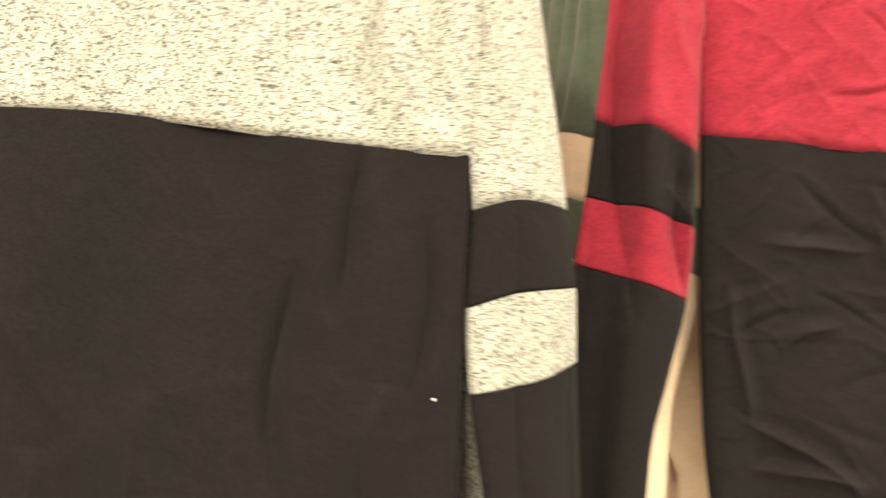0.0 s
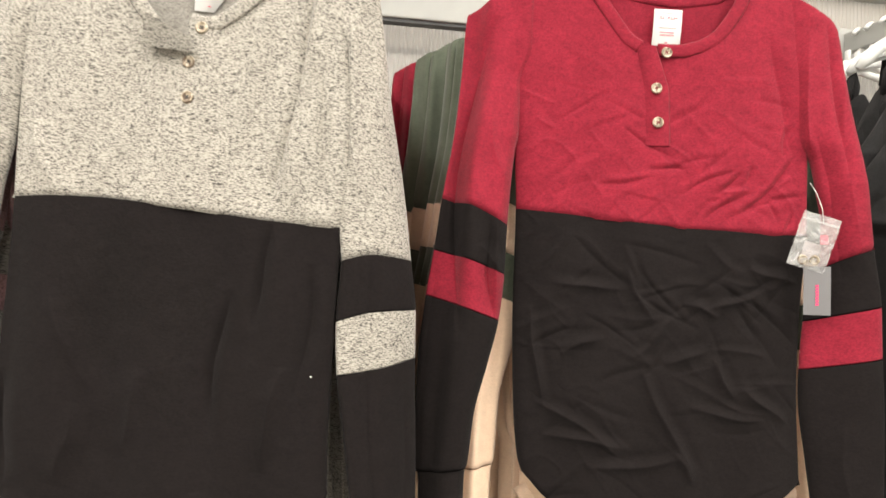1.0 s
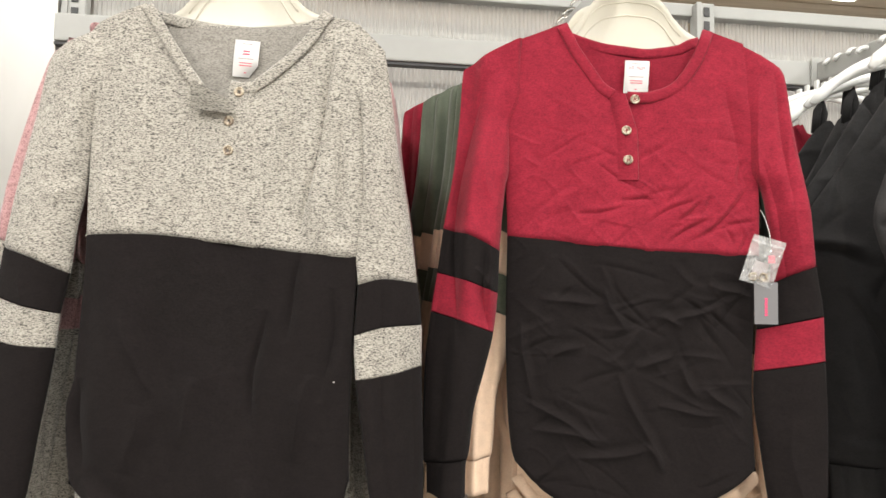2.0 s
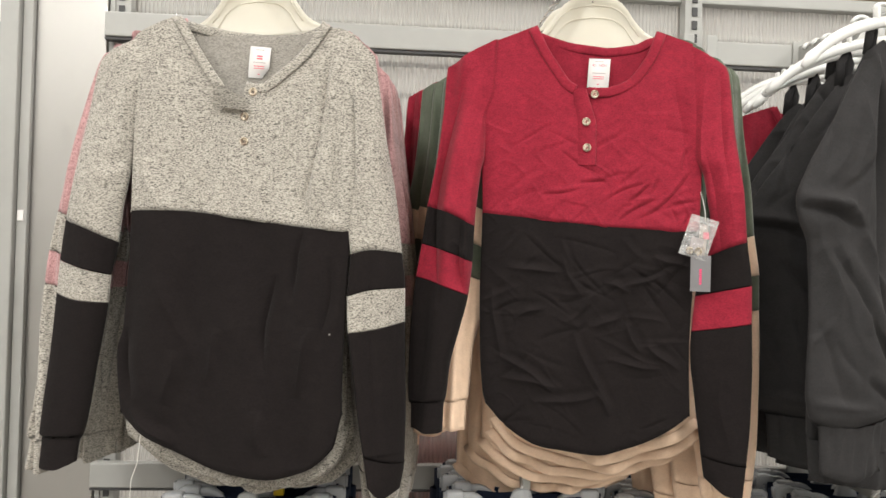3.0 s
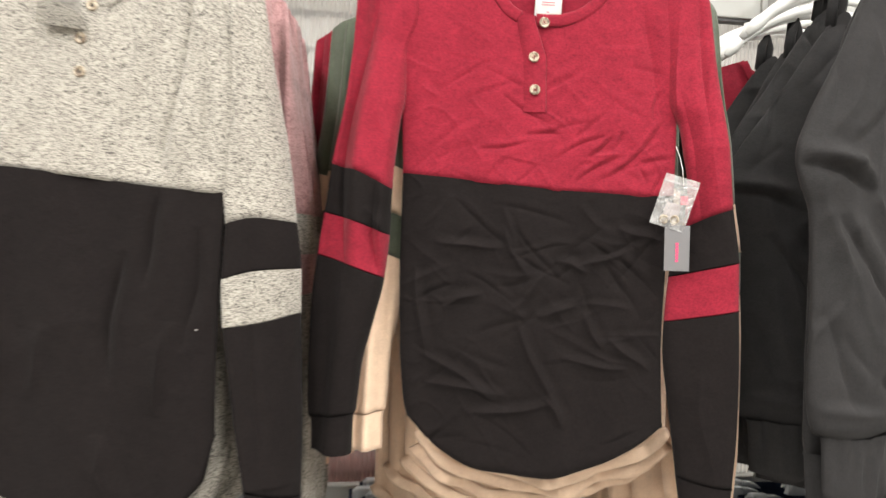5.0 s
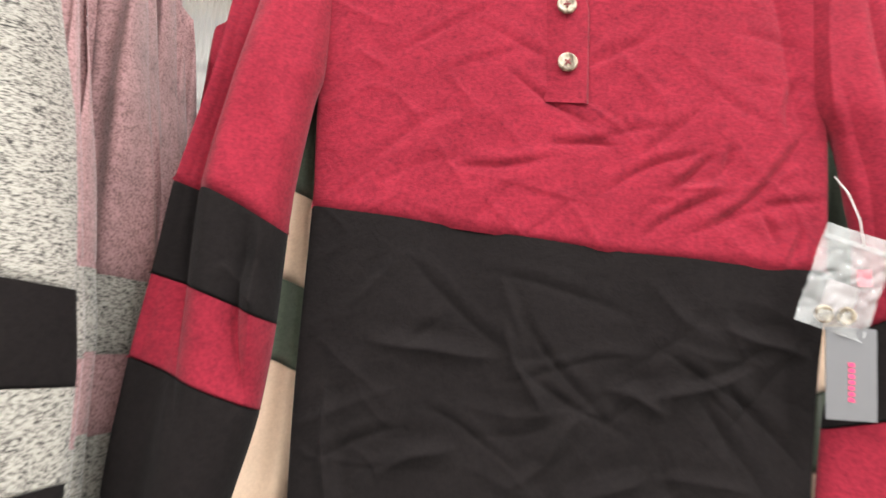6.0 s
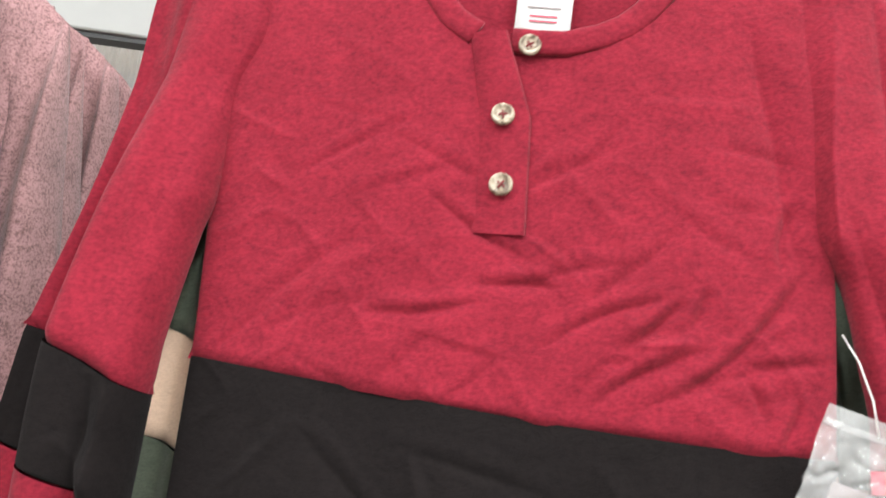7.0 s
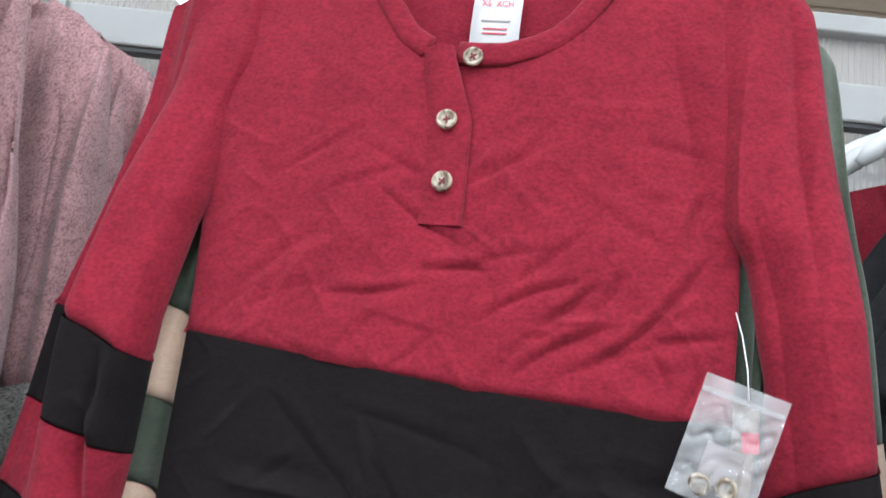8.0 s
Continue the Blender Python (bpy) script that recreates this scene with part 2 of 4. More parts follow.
def sheet(left, right, top, bottom, middle, deep, fold, nu, nv, back_top=None, back_deep=None, lip=0.004, both=True, power=3.0, tilt=None):
    """A hanging bag of cloth: a front and a back that meet at both sides. left and right give x by height, top and bottom height by the
    share across (-1..1), middle the sides' depth by height, deep how far the front bulges, fold the folds."""
    u = np.sin(np.linspace(-np.pi / 2, np.pi / 2, nu)) * 0.5 + np.linspace(-1, 1, nu) * 0.5
    v = np.linspace(0, 1, nv)[:, None]
    bm = bmesh.new()
    grids = []
    for sign in ((-1, 1) if both else (-1,)):
        t = (back_top or top)(u) if sign > 0 else top(u)
        z = t[None, :] * (1 - v) + bottom(u)[None, :] * v
        x = left(z) * (1 - u) / 2 + right(z) * (1 + u) / 2
        prof = np.sqrt(np.clip(1 - np.abs(u) ** power, 0, 1))[None, :]
        d = deep(z) if sign < 0 else (back_deep or deep)(z)
        y = middle(z) + (tilt(z) * u[None, :] if tilt else 0) + sign * d * prof - (fold(x, z) * np.clip(prof * 1.6, 0, 1) if sign < 0 else fold(-x, z) * 0.5 * prof)
        y = y + sign * lip * -1 * np.clip((v - 0.97) / 0.03, 0, 1) ** 2
        grids.append([[bm.verts.new((x[j, i], y[j, i], z[j, i])) for i in range(nu)] for j in range(nv)])
    for k, g in enumerate(grids):
        for j in range(nv - 1):
            for i in range(nu - 1):
                q = (g[j][i], g[j + 1][i], g[j + 1][i + 1], g[j][i + 1])
                bm.faces.new(q if k == 0 else q[::-1])
    if both:
        bmesh.ops.remove_doubles(bm, verts=[g[j][i] for g in grids for j in range(nv) for i in (0, nu - 1)], dist=1e-5)
    return bm


def ribbon(points, wide, thick, normal_hint=(0, -1, 0), inset=0.0):
    """A flat band with rounded edges that follows points in the cloth's plane."""
    bm = bmesh.new()
    pts = [Vector(p) for p in points]
    rings = []
    prof = [(-0.5, 0.0), (-0.42, 0.75), (-0.2, 1.0), (0.2, 1.0), (0.42, 0.75), (0.5, 0.0), (0.3, -0.4), (-0.3, -0.4)]
    for i, p in enumerate(pts):
        d = (pts[min(i + 1, len(pts) - 1)] - pts[max(i - 1, 0)]).normalized()
        n = Vector(normal_hint)
        side = d.cross(n).normalized()
        n = side.cross(d).normalized()
        rings.append([bm.verts.new(p + side * (a * wide + inset) + n * (b * thick)) for a, b in prof])
    for r0, r1 in zip(rings, rings[1:]):
        for k in range(len(prof)):
            bm.faces.new((r0[k], r0[(k + 1) % len(prof)], r1[(k + 1) % len(prof)], r1[k]))
    bm.faces.new(rings[0])
    bm.faces.new(rings[-1][::-1])
    return bm


def button_mesh(bm, m, r=0.0066):
    prof = [(0.0, 0.0012), (0.45, 0.0012), (0.62, 0.0016), (0.78, 0.0026), (0.92, 0.0026), (1.0, 0.0016), (1.0, 0.0004), (0.85, 0.0)]
    n, rings = 20, []
    for k, h in prof[1:]:
        rings.append([bm.verts.new(m @ Vector((math.cos(a) * r * k, -h, math.sin(a) * r * k))) for a in (2 * math.pi * i / n for i in range(n))])
    mid = bm.verts.new(m @ Vector((0, -prof[0][1], 0)))
    for i in range(n):
        bm.faces.new((mid, rings[0][(i + 1) % n], rings[0][i]))
    for r0, r1 in zip(rings, rings[1:]):
        for i in range(n):
            bm.faces.new((r0[i], r0[(i + 1) % n], r1[(i + 1) % n], r1[i]))
    return bm


def add_button(parent, x, y, z, tilt, thread):
    m = pose(x, y, z, -4, tilt, 3)
    b = part("button", button_mesh(bmesh.new(), m), horn, parent, "mottled horn-coloured four-hole button")
    bm = bmesh.new()
    for a in (45, -45):
        box(bm, -0.0019, 0.0019, -0.0021, -0.0012, -0.0004, 0.0004, m=m @ pose(0, 0, 0, 0, a, 0))
    for hx in (-0.0014, 0.0014):
        for hz in (-0.0014, 0.0014):
            box(bm, hx - 0.0005, hx + 0.0005, -0.0017, -0.0011, hz - 0.0005, hz + 0.0005, m=m)
    part("thread", bm, thread, b, "stitched thread", smooth=False)


def add_label(parent, x, y, z, wide, high, cut, turn, lean, letters=""):
    m = pose(x, y, z, 8, lean, turn)
    bm = bmesh.new()
    nn = 7
    rows = []
    for j in range(nn):
        f = j / (nn - 1)
        zz = -high * f
        right = wide / 2 if zz > -high + cut else wide / 2 - cut * 0.7 * ((-high + cut - zz) / max(cut, 1e-6))
        yy = -0.003 * math.sin(f * 2.6)
        rows.append([bm.verts.new(m @ Vector((a, yy + o, zz))) for a, o in ((-wide / 2, 0), (right, 0), (right, 0.0007), (-wide / 2, 0.0007))])
    for r0, r1 in zip(rows, rows[1:]):
        for k in range(4):
            bm.faces.new((r0[k], r1[k], r1[(k + 1) % 4], r0[(k + 1) % 4]))
    lab = part("neck_label", bm, label_white, parent, "white satin size label with red print")
    for mat, bars in ((label_grey, ((-0.10, 0.4), (-0.50, 0.6))), (label_red, ((-0.3, 0.0 if letters else 0.26), (-0.38, 0.0 if letters else 0.28), (-0.62, 0.5), (-0.69, 0.5), (-0.88, 0.10)))):
        bm = bmesh.new()
        for f, w in bars:
            if not w:
                continue
            tall = 0.0010 if f in (-0.3, -0.38) else 0.0005
            yy = -0.003 * math.sin(-f * 2.6) - 0.0006
            box(bm, -wide * w / 2, wide * w / 2, yy, yy + 0.0004, f * high - tall, f * high + tall, m=m)
        part("print", bm, mat, lab, "printed bars of unreadable small text", smooth=False)
    if letters:
        font = bpy.data.curves.new("size_letters", "FONT")
        font.body, font.size, font.extrude, font.align_x = letters, wide * 0.17, 0.00015, "CENTER"
        word = new("lettering", font)
        mesh = bpy.data.meshes.new_from_object(word)
        bpy.data.objects.remove(word)
        mesh.materials.append(label_red)
        ob = new("size_letters", mesh)
        ob.parent = lab
        ob.matrix_local = m @ pose(0, -0.003 * math.sin(0.25 * 2.6) - 0.0008, -0.27 * high, 90, 0, 0)


def spread(f, lo, hi):
    """Share across (-1..1) to a value of f along x from lo to hi."""
    return lambda u: f(lo + (hi - lo) * (np.asarray(u) + 1) / 2)


def sleeve(parent, s, mats, res, fold, side):
    """One sleeve, hanging: five rings of cloth between slanted seams, cut from one outline."""
    holder = None
    left, right = curve(*s["left"]), curve(*s["right"])
    deep = line((-0.75, 0.014), (-0.66, 0.014), (-0.655, 0.018), (-0.3, 0.022), (-0.2, 0.021), (-0.1, 0.013), (-0.03, 0.009)) if "deep" not in s else line(*s["deep"])
    middle = line(*s.get("middle", ((-0.75, 0.020), (-0.3, 0.022), (-0.03, 0.030))))
    names = ("upper_sleeve", "sleeve_band", "sleeve_band", "forearm", "cuff")
    cuts = s["cuts"]
    for k, name in enumerate(names):
        a, b = cuts[k], cuts[k + 1]
        nv = max(4, int((abs(a[1] - b[1])) * res * 1.1))
        bm = sheet(left, right, curve(*zip((-1, 0, 1), a)), curve(*zip((-1, 0, 1), b)), middle, deep, fold, max(10, int(res * 0.12)), nv, power=2.2, tilt=line(*s["tilt"]) if "tilt" in s else None)
        ob = part(name if holder else "sleeve", bm, mats[k], holder or parent)
        holder = holder or ob


def henley(m, spec, mats, res, label, group, front=True):
    """A long-sleeved henley top hanging on a hanger: upper and lower body, two banded sleeves, neckband, placket, buttons, label."""
    thing = root("henley_top", m, label, "shirt", group)
    upper, lower, inside, bands = mats
    left, right = curve(*spec["left"]), curve(*spec["right"])
    middle = line((-0.8, 0.004), (-0.3, 0.004), (-0.1, 0.008), (0.03, 0.014))
    deep = line((-0.8, 0.016), (-0.5, 0.018), (-0.3, 0.012), (-0.1, 0.008), (-0.02, 0.006), (0.03, 0.004))
    back_deep = line((-0.8, 0.010), (-0.3, 0.016), (-0.1, 0.026), (-0.02, 0.022), (0.03, 0.016))
    lo, hi = spec["left"][0][1], spec["right"][0][1]
    neck = line(*spec["neck"])
    seam = spread(curve(*spec["seam"]), lo, hi)
    nu = int(res * 0.34)
    back_neck = line(*spec["back"])
    part("upper_body", sheet(left, right, spread(neck, lo, hi), seam, middle, deep, spec["fold_up"], nu, int(res * 0.28), spread(back_neck, lo, hi), back_deep, power=5.0), upper, thing)
    lows = sheet(left, right, lambda u: seam(u) + 0.0015, spread(curve(*spec["hem"]), spec["hem"][0][0], spec["hem"][-1][0]), lambda z: middle(z) - 0.0, lambda z: deep(z) - 0.0012, spec["fold_low"], nu, int(res * 0.36), None, back_deep, power=5.0)
    part("lower_body", lows, lower, thing)
    sleeve(thing, spec["sleeve_l"], bands, res, spec["fold_sl"], -1)
    sleeve(thing, spec["sleeve_r"], bands, res, spec["fold_sr"], 1)
    # neckband, front and back
    pts = [(x, float(middle(z) - deep(z) * 0.96) - 0.002, z) for x, z in spec["band"]]
    fine = []
    for i in range(len(pts) - 1):
        for f in np.linspace(0, 1, 6, endpoint=False):
            fine.append(Vector(pts[i]).lerp(Vector(pts[i + 1]), f))
    fine.append(Vector(pts[-1]))
    for _ in range(3):
        fine = [fine[0]] + [(fine[i - 1] + fine[i] * 2 + fine[i + 1]) / 4 for i in range(1, len(fine) - 1)] + [fine[-1]]
    part("neckband", ribbon(fine, 0.016, 0.0022, inset=0.005), upper, thing)
    if "band_right" in spec:
        pts = [Vector((x, float(middle(z) - deep(z) * 0.96) - 0.002, z)) for x, z in spec["band_right"]]
        part("neckband_right", ribbon(pts, 0.016, 0.0022, inset=0.005), upper, thing)
    if "flap" in spec:
        bm = bmesh.new()
        rows = []
        for a, b, c2, d in zip(*[[np.array(p) for p in spec["flap"]][i:i + 1] * 1 for i in range(4)]):
            for f in np.linspace(0, 1, 7):
                p0, p1 = a * (1 - f) + b * f, d * (1 - f) + c2 * f
                rows.append([bm.verts.new((*(p0 * (1 - g) + p1 * g)[:1], -0.005 - 0.013 * g ** 0.8 + 0.004 * f * g, (p0 * (1 - g) + p1 * g)[1])) for g in np.linspace(0, 1, 7)])
        for r0, r1 in zip(rows, rows[1:]):
            for i in range(6):
                bm.faces.new((r0[i], r1[i], r1[i + 1], r0[i + 1]))
        bmesh.ops.solidify(bm, geom=bm.faces[:], thickness=0.0015)
        part("folded_flap", bm, upper, thing, "folded-over corner of the placket", smooth=False)
    xs = np.linspace(spec["back"][1][0] - 0.004, spec["back"][-2][0] + 0.004, 16)
    fine = [(x, 0.022 + 0.012 * math.sqrt(max(0, 1 - ((x - xs[0] - xs[-1] + xs[8]) / 0.2) ** 2)), float(back_neck(x)) - 0.004) for x in xs]
    part("back_neckband", ribbon(fine, 0.015, 0.002), upper, thing)
    if inside is not None:
        bm = bmesh.new()
        rows = []
        for z in np.linspace(-0.02, -0.17, 8):
            rows.append([bm.verts.new((x, 0.018 + 0.008 * math.sqrt(max(0.0, 1 - (x / 0.15) ** 2)), z)) for x in np.linspace(-0.125, 0.125, 14)])
        for r0, r1 in zip(rows, rows[1:]):
            for i in range(13):
                bm.faces.new((r0[i], r1[i], r1[i + 1], r0[i + 1]))
        part("back_lining", bm, inside, thing, "inside of the back, seen through the neck")
    if not front:
        pts = []
        for q in np.linspace(-1, 1, 61):
            z = float(spread(curve(*spec["hem"]), spec["hem"][0][0], spec["hem"][-1][0])(q))
            x = float(left(z) * (1 - q) / 2 + right(z) * (1 + q) / 2)
            prof = math.sqrt(max(0.0, 1 - abs(q) ** 5))
            y = float(middle(z) - deep(z) * prof - spec["fold_low"](np.array(x), np.array(z)) * min(1, prof * 1.6))
            pts.append((x, y - 0.001, z + 0.007))
        part("hem_band", ribbon(pts, 0.018, 0.0035), lower, thing, "rolled and stitched hem")
        return thing
    x0, x1, z0, z1 = spec["placket"]
    bm = bmesh.new()
    yf = lambda z: float(middle(z) - deep(z))
    segs = 24
    rows = []
    for k in range(segs + 1):
        z = z0 + (z1 - z0) * k / segs
        y = yf(z)
        sway = 0.002 * k / segs
        lean = spec["open"] * max(0.0, (z - spec["buttons"][1][1]) / (z0 - spec["buttons"][1][1]))
        rows.append([bm.verts.new((x + sway - lean * w, y - o - lean * w * 0.35, z)) for x, o, w in ((x0, -0.0004, 0.5), (x0 + 0.002, 0.0014, 0.5), (x1 - 0.002, 0.0028, 1.0), (x1, 0.0010, 1.0), (x1 - 0.002, -0.0006, 1.0))])
    for r0, r1 in zip(rows, rows[1:]):
        for i in range(4):
            bm.faces.new((r0[i], r1[i], r1[i + 1], r0[i + 1]))
    part("placket", bm, upper, thing)
    for q, (bx, bz, tilt) in enumerate(spec["buttons"]):
        add_button(thing, bx, yf(bz) - (0.0042 if q else 0.003), bz, tilt, spec["thread"])
    add_label(thing, *spec["label"])
    for lx, lz in spec["lint"]:
        part("lint", boxed(lx - 0.0010, lx + 0.0008, yf(lz) - 0.0034, yf(lz) - 0.0020, lz - 0.0006, lz + 0.0008, bevel=0.0003), thread_white, thing, "speck of white lint")
    return thing


def hanger(m, mat, label, group, half=0.185, high=0.072, arm_up=0.11):
    """A moulded plastic shop hanger: broad body with a raised rim, shoulder arms and a wire hook."""
    thing = root("clothes_hanger", m, label, "hanger", group)
    bm = bmesh.new()
    n = 41
    rows = []
    upper = curve((0, 0.072), (0.03, 0.068), (0.05, 0.056), (0.064, 0.034), (0.085, 0.010), (0.11, -0.004), (0.185, -0.046))
    under = curve((0, -0.020), (0.05, -0.017), (0.10, -0.012), (0.12, -0.022), (0.185, -0.060))
    for i in range(n):
        x = -half + 2 * half * i / (n - 1)
        top, low = float(upper(abs(x))), float(under(abs(x)))
        rows.append([bm.verts.new((x, y, z)) for y, z in ((-0.006, top), (0.006, top), (0.0018, top - 0.008), (0.0018, low + 0.006), (0.005, low), (-0.005, low), (-0.0018, low + 0.006), (-0.0018, top - 0.008))])
    for r0, r1 in zip(rows, rows[1:]):
        for k in range(8):
            bm.faces.new((r0[k], r0[(k + 1) % 8], r1[(k + 1) % 8], r1[k]))
    bm.faces.new(rows[0])
    bm.faces.new(rows[-1][::-1])
    part("hanger_body", bm, mat, thing)
    bm = bmesh.new()
    pts = [(0, 0, high - 0.01), (0, 0, arm_up - 0.022)]
    pts += [(0.0 + 0.018 * math.sin(a) + 0.0, 0, arm_up + 0.004 - 0.018 * math.cos(a)) for a in np.linspace(0.3, 4.4, 14)]
    # Added ridges; their shaded lines imitate the hangers behind showing through the milky plastic.
    for q in (0.014, 0.034):
        part("show_through_line", sweep(bmesh.new(), [(x, -0.0022, float(upper(abs(x))) - q) for x in np.linspace(-0.075, 0.075, 15)], 0.0011, 6), mat, thing)
    part("hook", sweep(bm, pts, 0.0024, 8), bright_steel, thing, "bright wire hook")
    return thing


# ---- setting: the shop hall ----
X0, X1, Y0, Y1 = -6.0, 6.0, -5.0, 5.5


def setting(name, bm, mat, label):
    return tagged(part(name, bm, mat, None, "", smooth=False), label, kind="structure")


# Floor and walls are added to enclose the light, not modelled from view.
setting("floor", boxed(X0, X1, Y0, Y1, -0.1, 0.0), floor_vinyl, "unseen vinyl shop floor, darkened to cut bounced light")
for nm, b in (("wall_north", (X0, X1, Y1, Y1 + 0.15)), ("wall_south", (X0, X1, Y0 - 0.15, Y0)), ("wall_west", (X0 - 0.15, X0, Y0, Y1)), ("wall_east", (X1, X1 + 0.15, Y0, Y1))):
    setting(nm, boxed(*b, 0.0, CEILING + 0.1), wall_paint, "plain wall added to close the hall, darkened to cut bounced light")
bm = boxed(X0, X1, Y0, Y1, CEILING + 0.02, CEILING + 0.1)
for k in range(58):
    y = Y0 + 0.09 + k * 0.18
    box(bm, X0, X1, y - 0.078, y + 0.078, CEILING - 0.02, CEILING + 0.015)
setting("ceiling", bm, wood, "wooden board ceiling over the shop")
for lx, ly in LAMPS:
    t = root("ceiling_light", pose(lx, ly, CEILING - 0.02), "long white fluorescent light under the wooden ceiling", "lamp", "ceiling lights")
    part("housing", boxed(-0.1, 0.1, -1.25, 1.25, -0.04, 0.0, bevel=0.006), white_sheet, t, smooth=False)
    part("diffuser", boxed(-0.08, 0.08, -1.22, 1.22, -0.07, -0.041, bevel=0.01), tube_glow, t, "glowing white diffuser")
    part("suspension_rod", boxed(-0.006, 0.006, -0.006, 0.006, 0.0, 0.02), bright_steel, t)

# ---- wall fixture: uprights, beams, ribbed back sheets, arms ----
BACK = 0.97


def upright(x, z0, z1, y=BACK + 0.012):
    t = root("slotted_upright", pose(x, y, z0), "grey steel upright with a row of slots", "upright", "fixture uprights")
    part("channel", boxed(-0.021, 0.021, 0.0, 0.03, 0, z1 - z0, bevel=0.003), grey_steel, t, smooth=False)
    part("channel_lip", boxed(-0.021, -0.010, -0.004, -0.0005, 0, z1 - z0, bevel=0.001), grey_steel, t, smooth=False)
    bm = bmesh.new()
    k = 0
    while 0.03 + k * 0.03 < z1 - z0:
        z = 0.03 + k * 0.03
        box(bm, -0.004, 0.008, -0.0025, 0.002, z - 0.0095, z + 0.0095)
        k += 1
    part("slot", bm, dark_steel, t, "dark slots", smooth=False)
    return t


upright(0.845, 0.0, 2.06)
upright(-0.405, 0.0, 2.06)
upright(2.09, 0.0, 2.06)


def beam(x0, x1, z0, z1, label, y=BACK, deep=0.025):
    t = root("fixture_beam", pose((x0 + x1) / 2, y, z0), label, "beam", "fixture beams")
    w = (x1 - x0) / 2
    part("beam_face", boxed(-w, w, -deep, 0.0, 0.0, z1 - z0, bevel=0.003), grey_steel, t, smooth=False)
    part("beam_lip", boxed(-w, w, -deep + 0.004, -0.002, -0.006, -0.001), dark_steel, t, smooth=False)
    for s in (1,) if x0 < 0 else (-1,):
        part("end_bracket", boxed(s * w - 0.012, s * w + 0.012, -deep - 0.004, -deep - 0.0005, -0.004, z1 - z0 + 0.012, bevel=0.002), grey_steel, t, smooth=False)
    return t


beam(-0.425, 0.820, 1.884, 1.936, "grey steel crossbeam that carries the hanging arms")
beam(0.872, 2.07, 1.884, 1.936, "grey steel crossbeam that carries the hanging arms")
beam(-0.425, 0.820, 0.949, 1.000, "grey steel lower crossbeam above the jeans")
beam(0.872, 2.07, 0.949, 1.000, "grey steel lower crossbeam above the jeans")
t = root("top_rail", pose(0.8, BACK + 0.05, 2.036), "flat grey rail along the top of the fixture", "rail", kind="structure")
part("rail_face", boxed(-1.25, 1.3, -0.02, 0.02, 0.0, 0.028, bevel=0.003), grey_steel, t, smooth=False)


def ribbed_sheet(x0, x1, z0, z1, y):
    bm = bmesh.new()
    n = int((x1 - x0) / 0.0042)
    cols = []
    for i in range(n + 1):
        x = x0 + (x1 - x0) * i / n
        yy = y + (0.0028 if i % 2 else 0.0)
        cols.append((bm.verts.new((x, yy, z0)), bm.verts.new((x, yy, z1))))
    for a, b in zip(cols, cols[1:]):
        bm.faces.new((a[0], b[0], b[1], a[1]))
    return bm


for k, (x0, x1) in enumerate(((-0.38, 0.822), (0.87, 2.06))):
    t = root("ribbed_panel", pose(0, 0, 0), "milky ribbed plastic sheet behind the hanging clothes", "panel", "ribbed panels")
    part("sheet", ribbed_sheet(x0, x1, 0.25, 2.034, BACK + 0.045), ribbed, t, smooth=False)
    for z in (0.25, 0.93, 1.415, 1.962):
        part("edge_strip", boxed(x0, x1, BACK + 0.048, BACK + 0.052, z, z + 0.010), grey_steel, t, smooth=False)

# shelving of the next aisle, seen blurred through the ribbed sheet
t = root("wire_shelving", pose(0.8, BACK + 0.32, 0), "wire shelving of the next aisle behind the ribbed sheet", "shelving")
for z in (0.9, 1.1, 1.3, 1.5, 1.56, 1.62, 1.68, 1.74, 1.80, 1.86, 1.94):
    part("wire", boxed(-1.3, 1.3, -0.003, 0.003, z - 0.006, z + 0.006), dark_steel, t, smooth=False)
for x in (-1.1, -0.62, -0.1, 0.4, 0.9):
    part("shelf_post", boxed(x - 0.006, x + 0.006, 0.006, 0.018, 0.0, 1.96), grey_steel, t, smooth=False)

# end panel and outer post
t = root("end_panel", pose(-0.51, BACK, 0), "smooth silver-white sheet panel at the end of the fixture", "panel", kind="structure")
part("panel_sheet", boxed(-0.085, 0.082, 0.0, 0.02, 0.0, 2.4, bevel=0.002), silver_sheet, t, smooth=False)
t = root("fixture_post", pose(-0.593, BACK - 0.03, 0), "tall grey steel corner post with a small white sticker", "post", kind="structure")
part("post_face", boxed(-0.038, 0.0, 0.0, 0.0285, 0.0, 2.4, bevel=0.003), grey_steel, t, smooth=False)
part("post_side", boxed(0.001, 0.022, 0.0145, 0.0285, 0.0, 2.4, bevel=0.002), grey_steel, t, smooth=False)
part("sticker", boxed(0.004, 0.016, 0.0125, 0.0138, 1.495, 1.517), label_white, t, "small white sticker", smooth=False)


def faceout_arm(x, z, out, drop):
    t = root("faceout_arm", pose(x, BACK - 0.026, z), "grey steel arm that juts out from the crossbeam", "rail", "faceout arms")
    s = math.degrees(math.atan2(drop, out))
    part("bar", boxed(-0.008, 0.008, -out, 0.0, -0.020, 0.020, bevel=0.003, m=pose(0, 0, 0, s, 0, 0)), grey_steel, t, smooth=False)
    part("bracket", boxed(-0.02, 0.02, -0.006, 0.0, -0.032, 0.03, bevel=0.002), grey_steel, t, smooth=False)
    part("end_stop", boxed(-0.009, 0.009, -out - 0.004, -out + 0.004, -drop - 0.002, -drop + 0.036, bevel=0.003), grey_steel, t, smooth=False)
    return t


faceout_arm(-0.05, 1.912, 0.47, 0.02)
faceout_arm(0.487, 1.912, 0.47, 0.02)
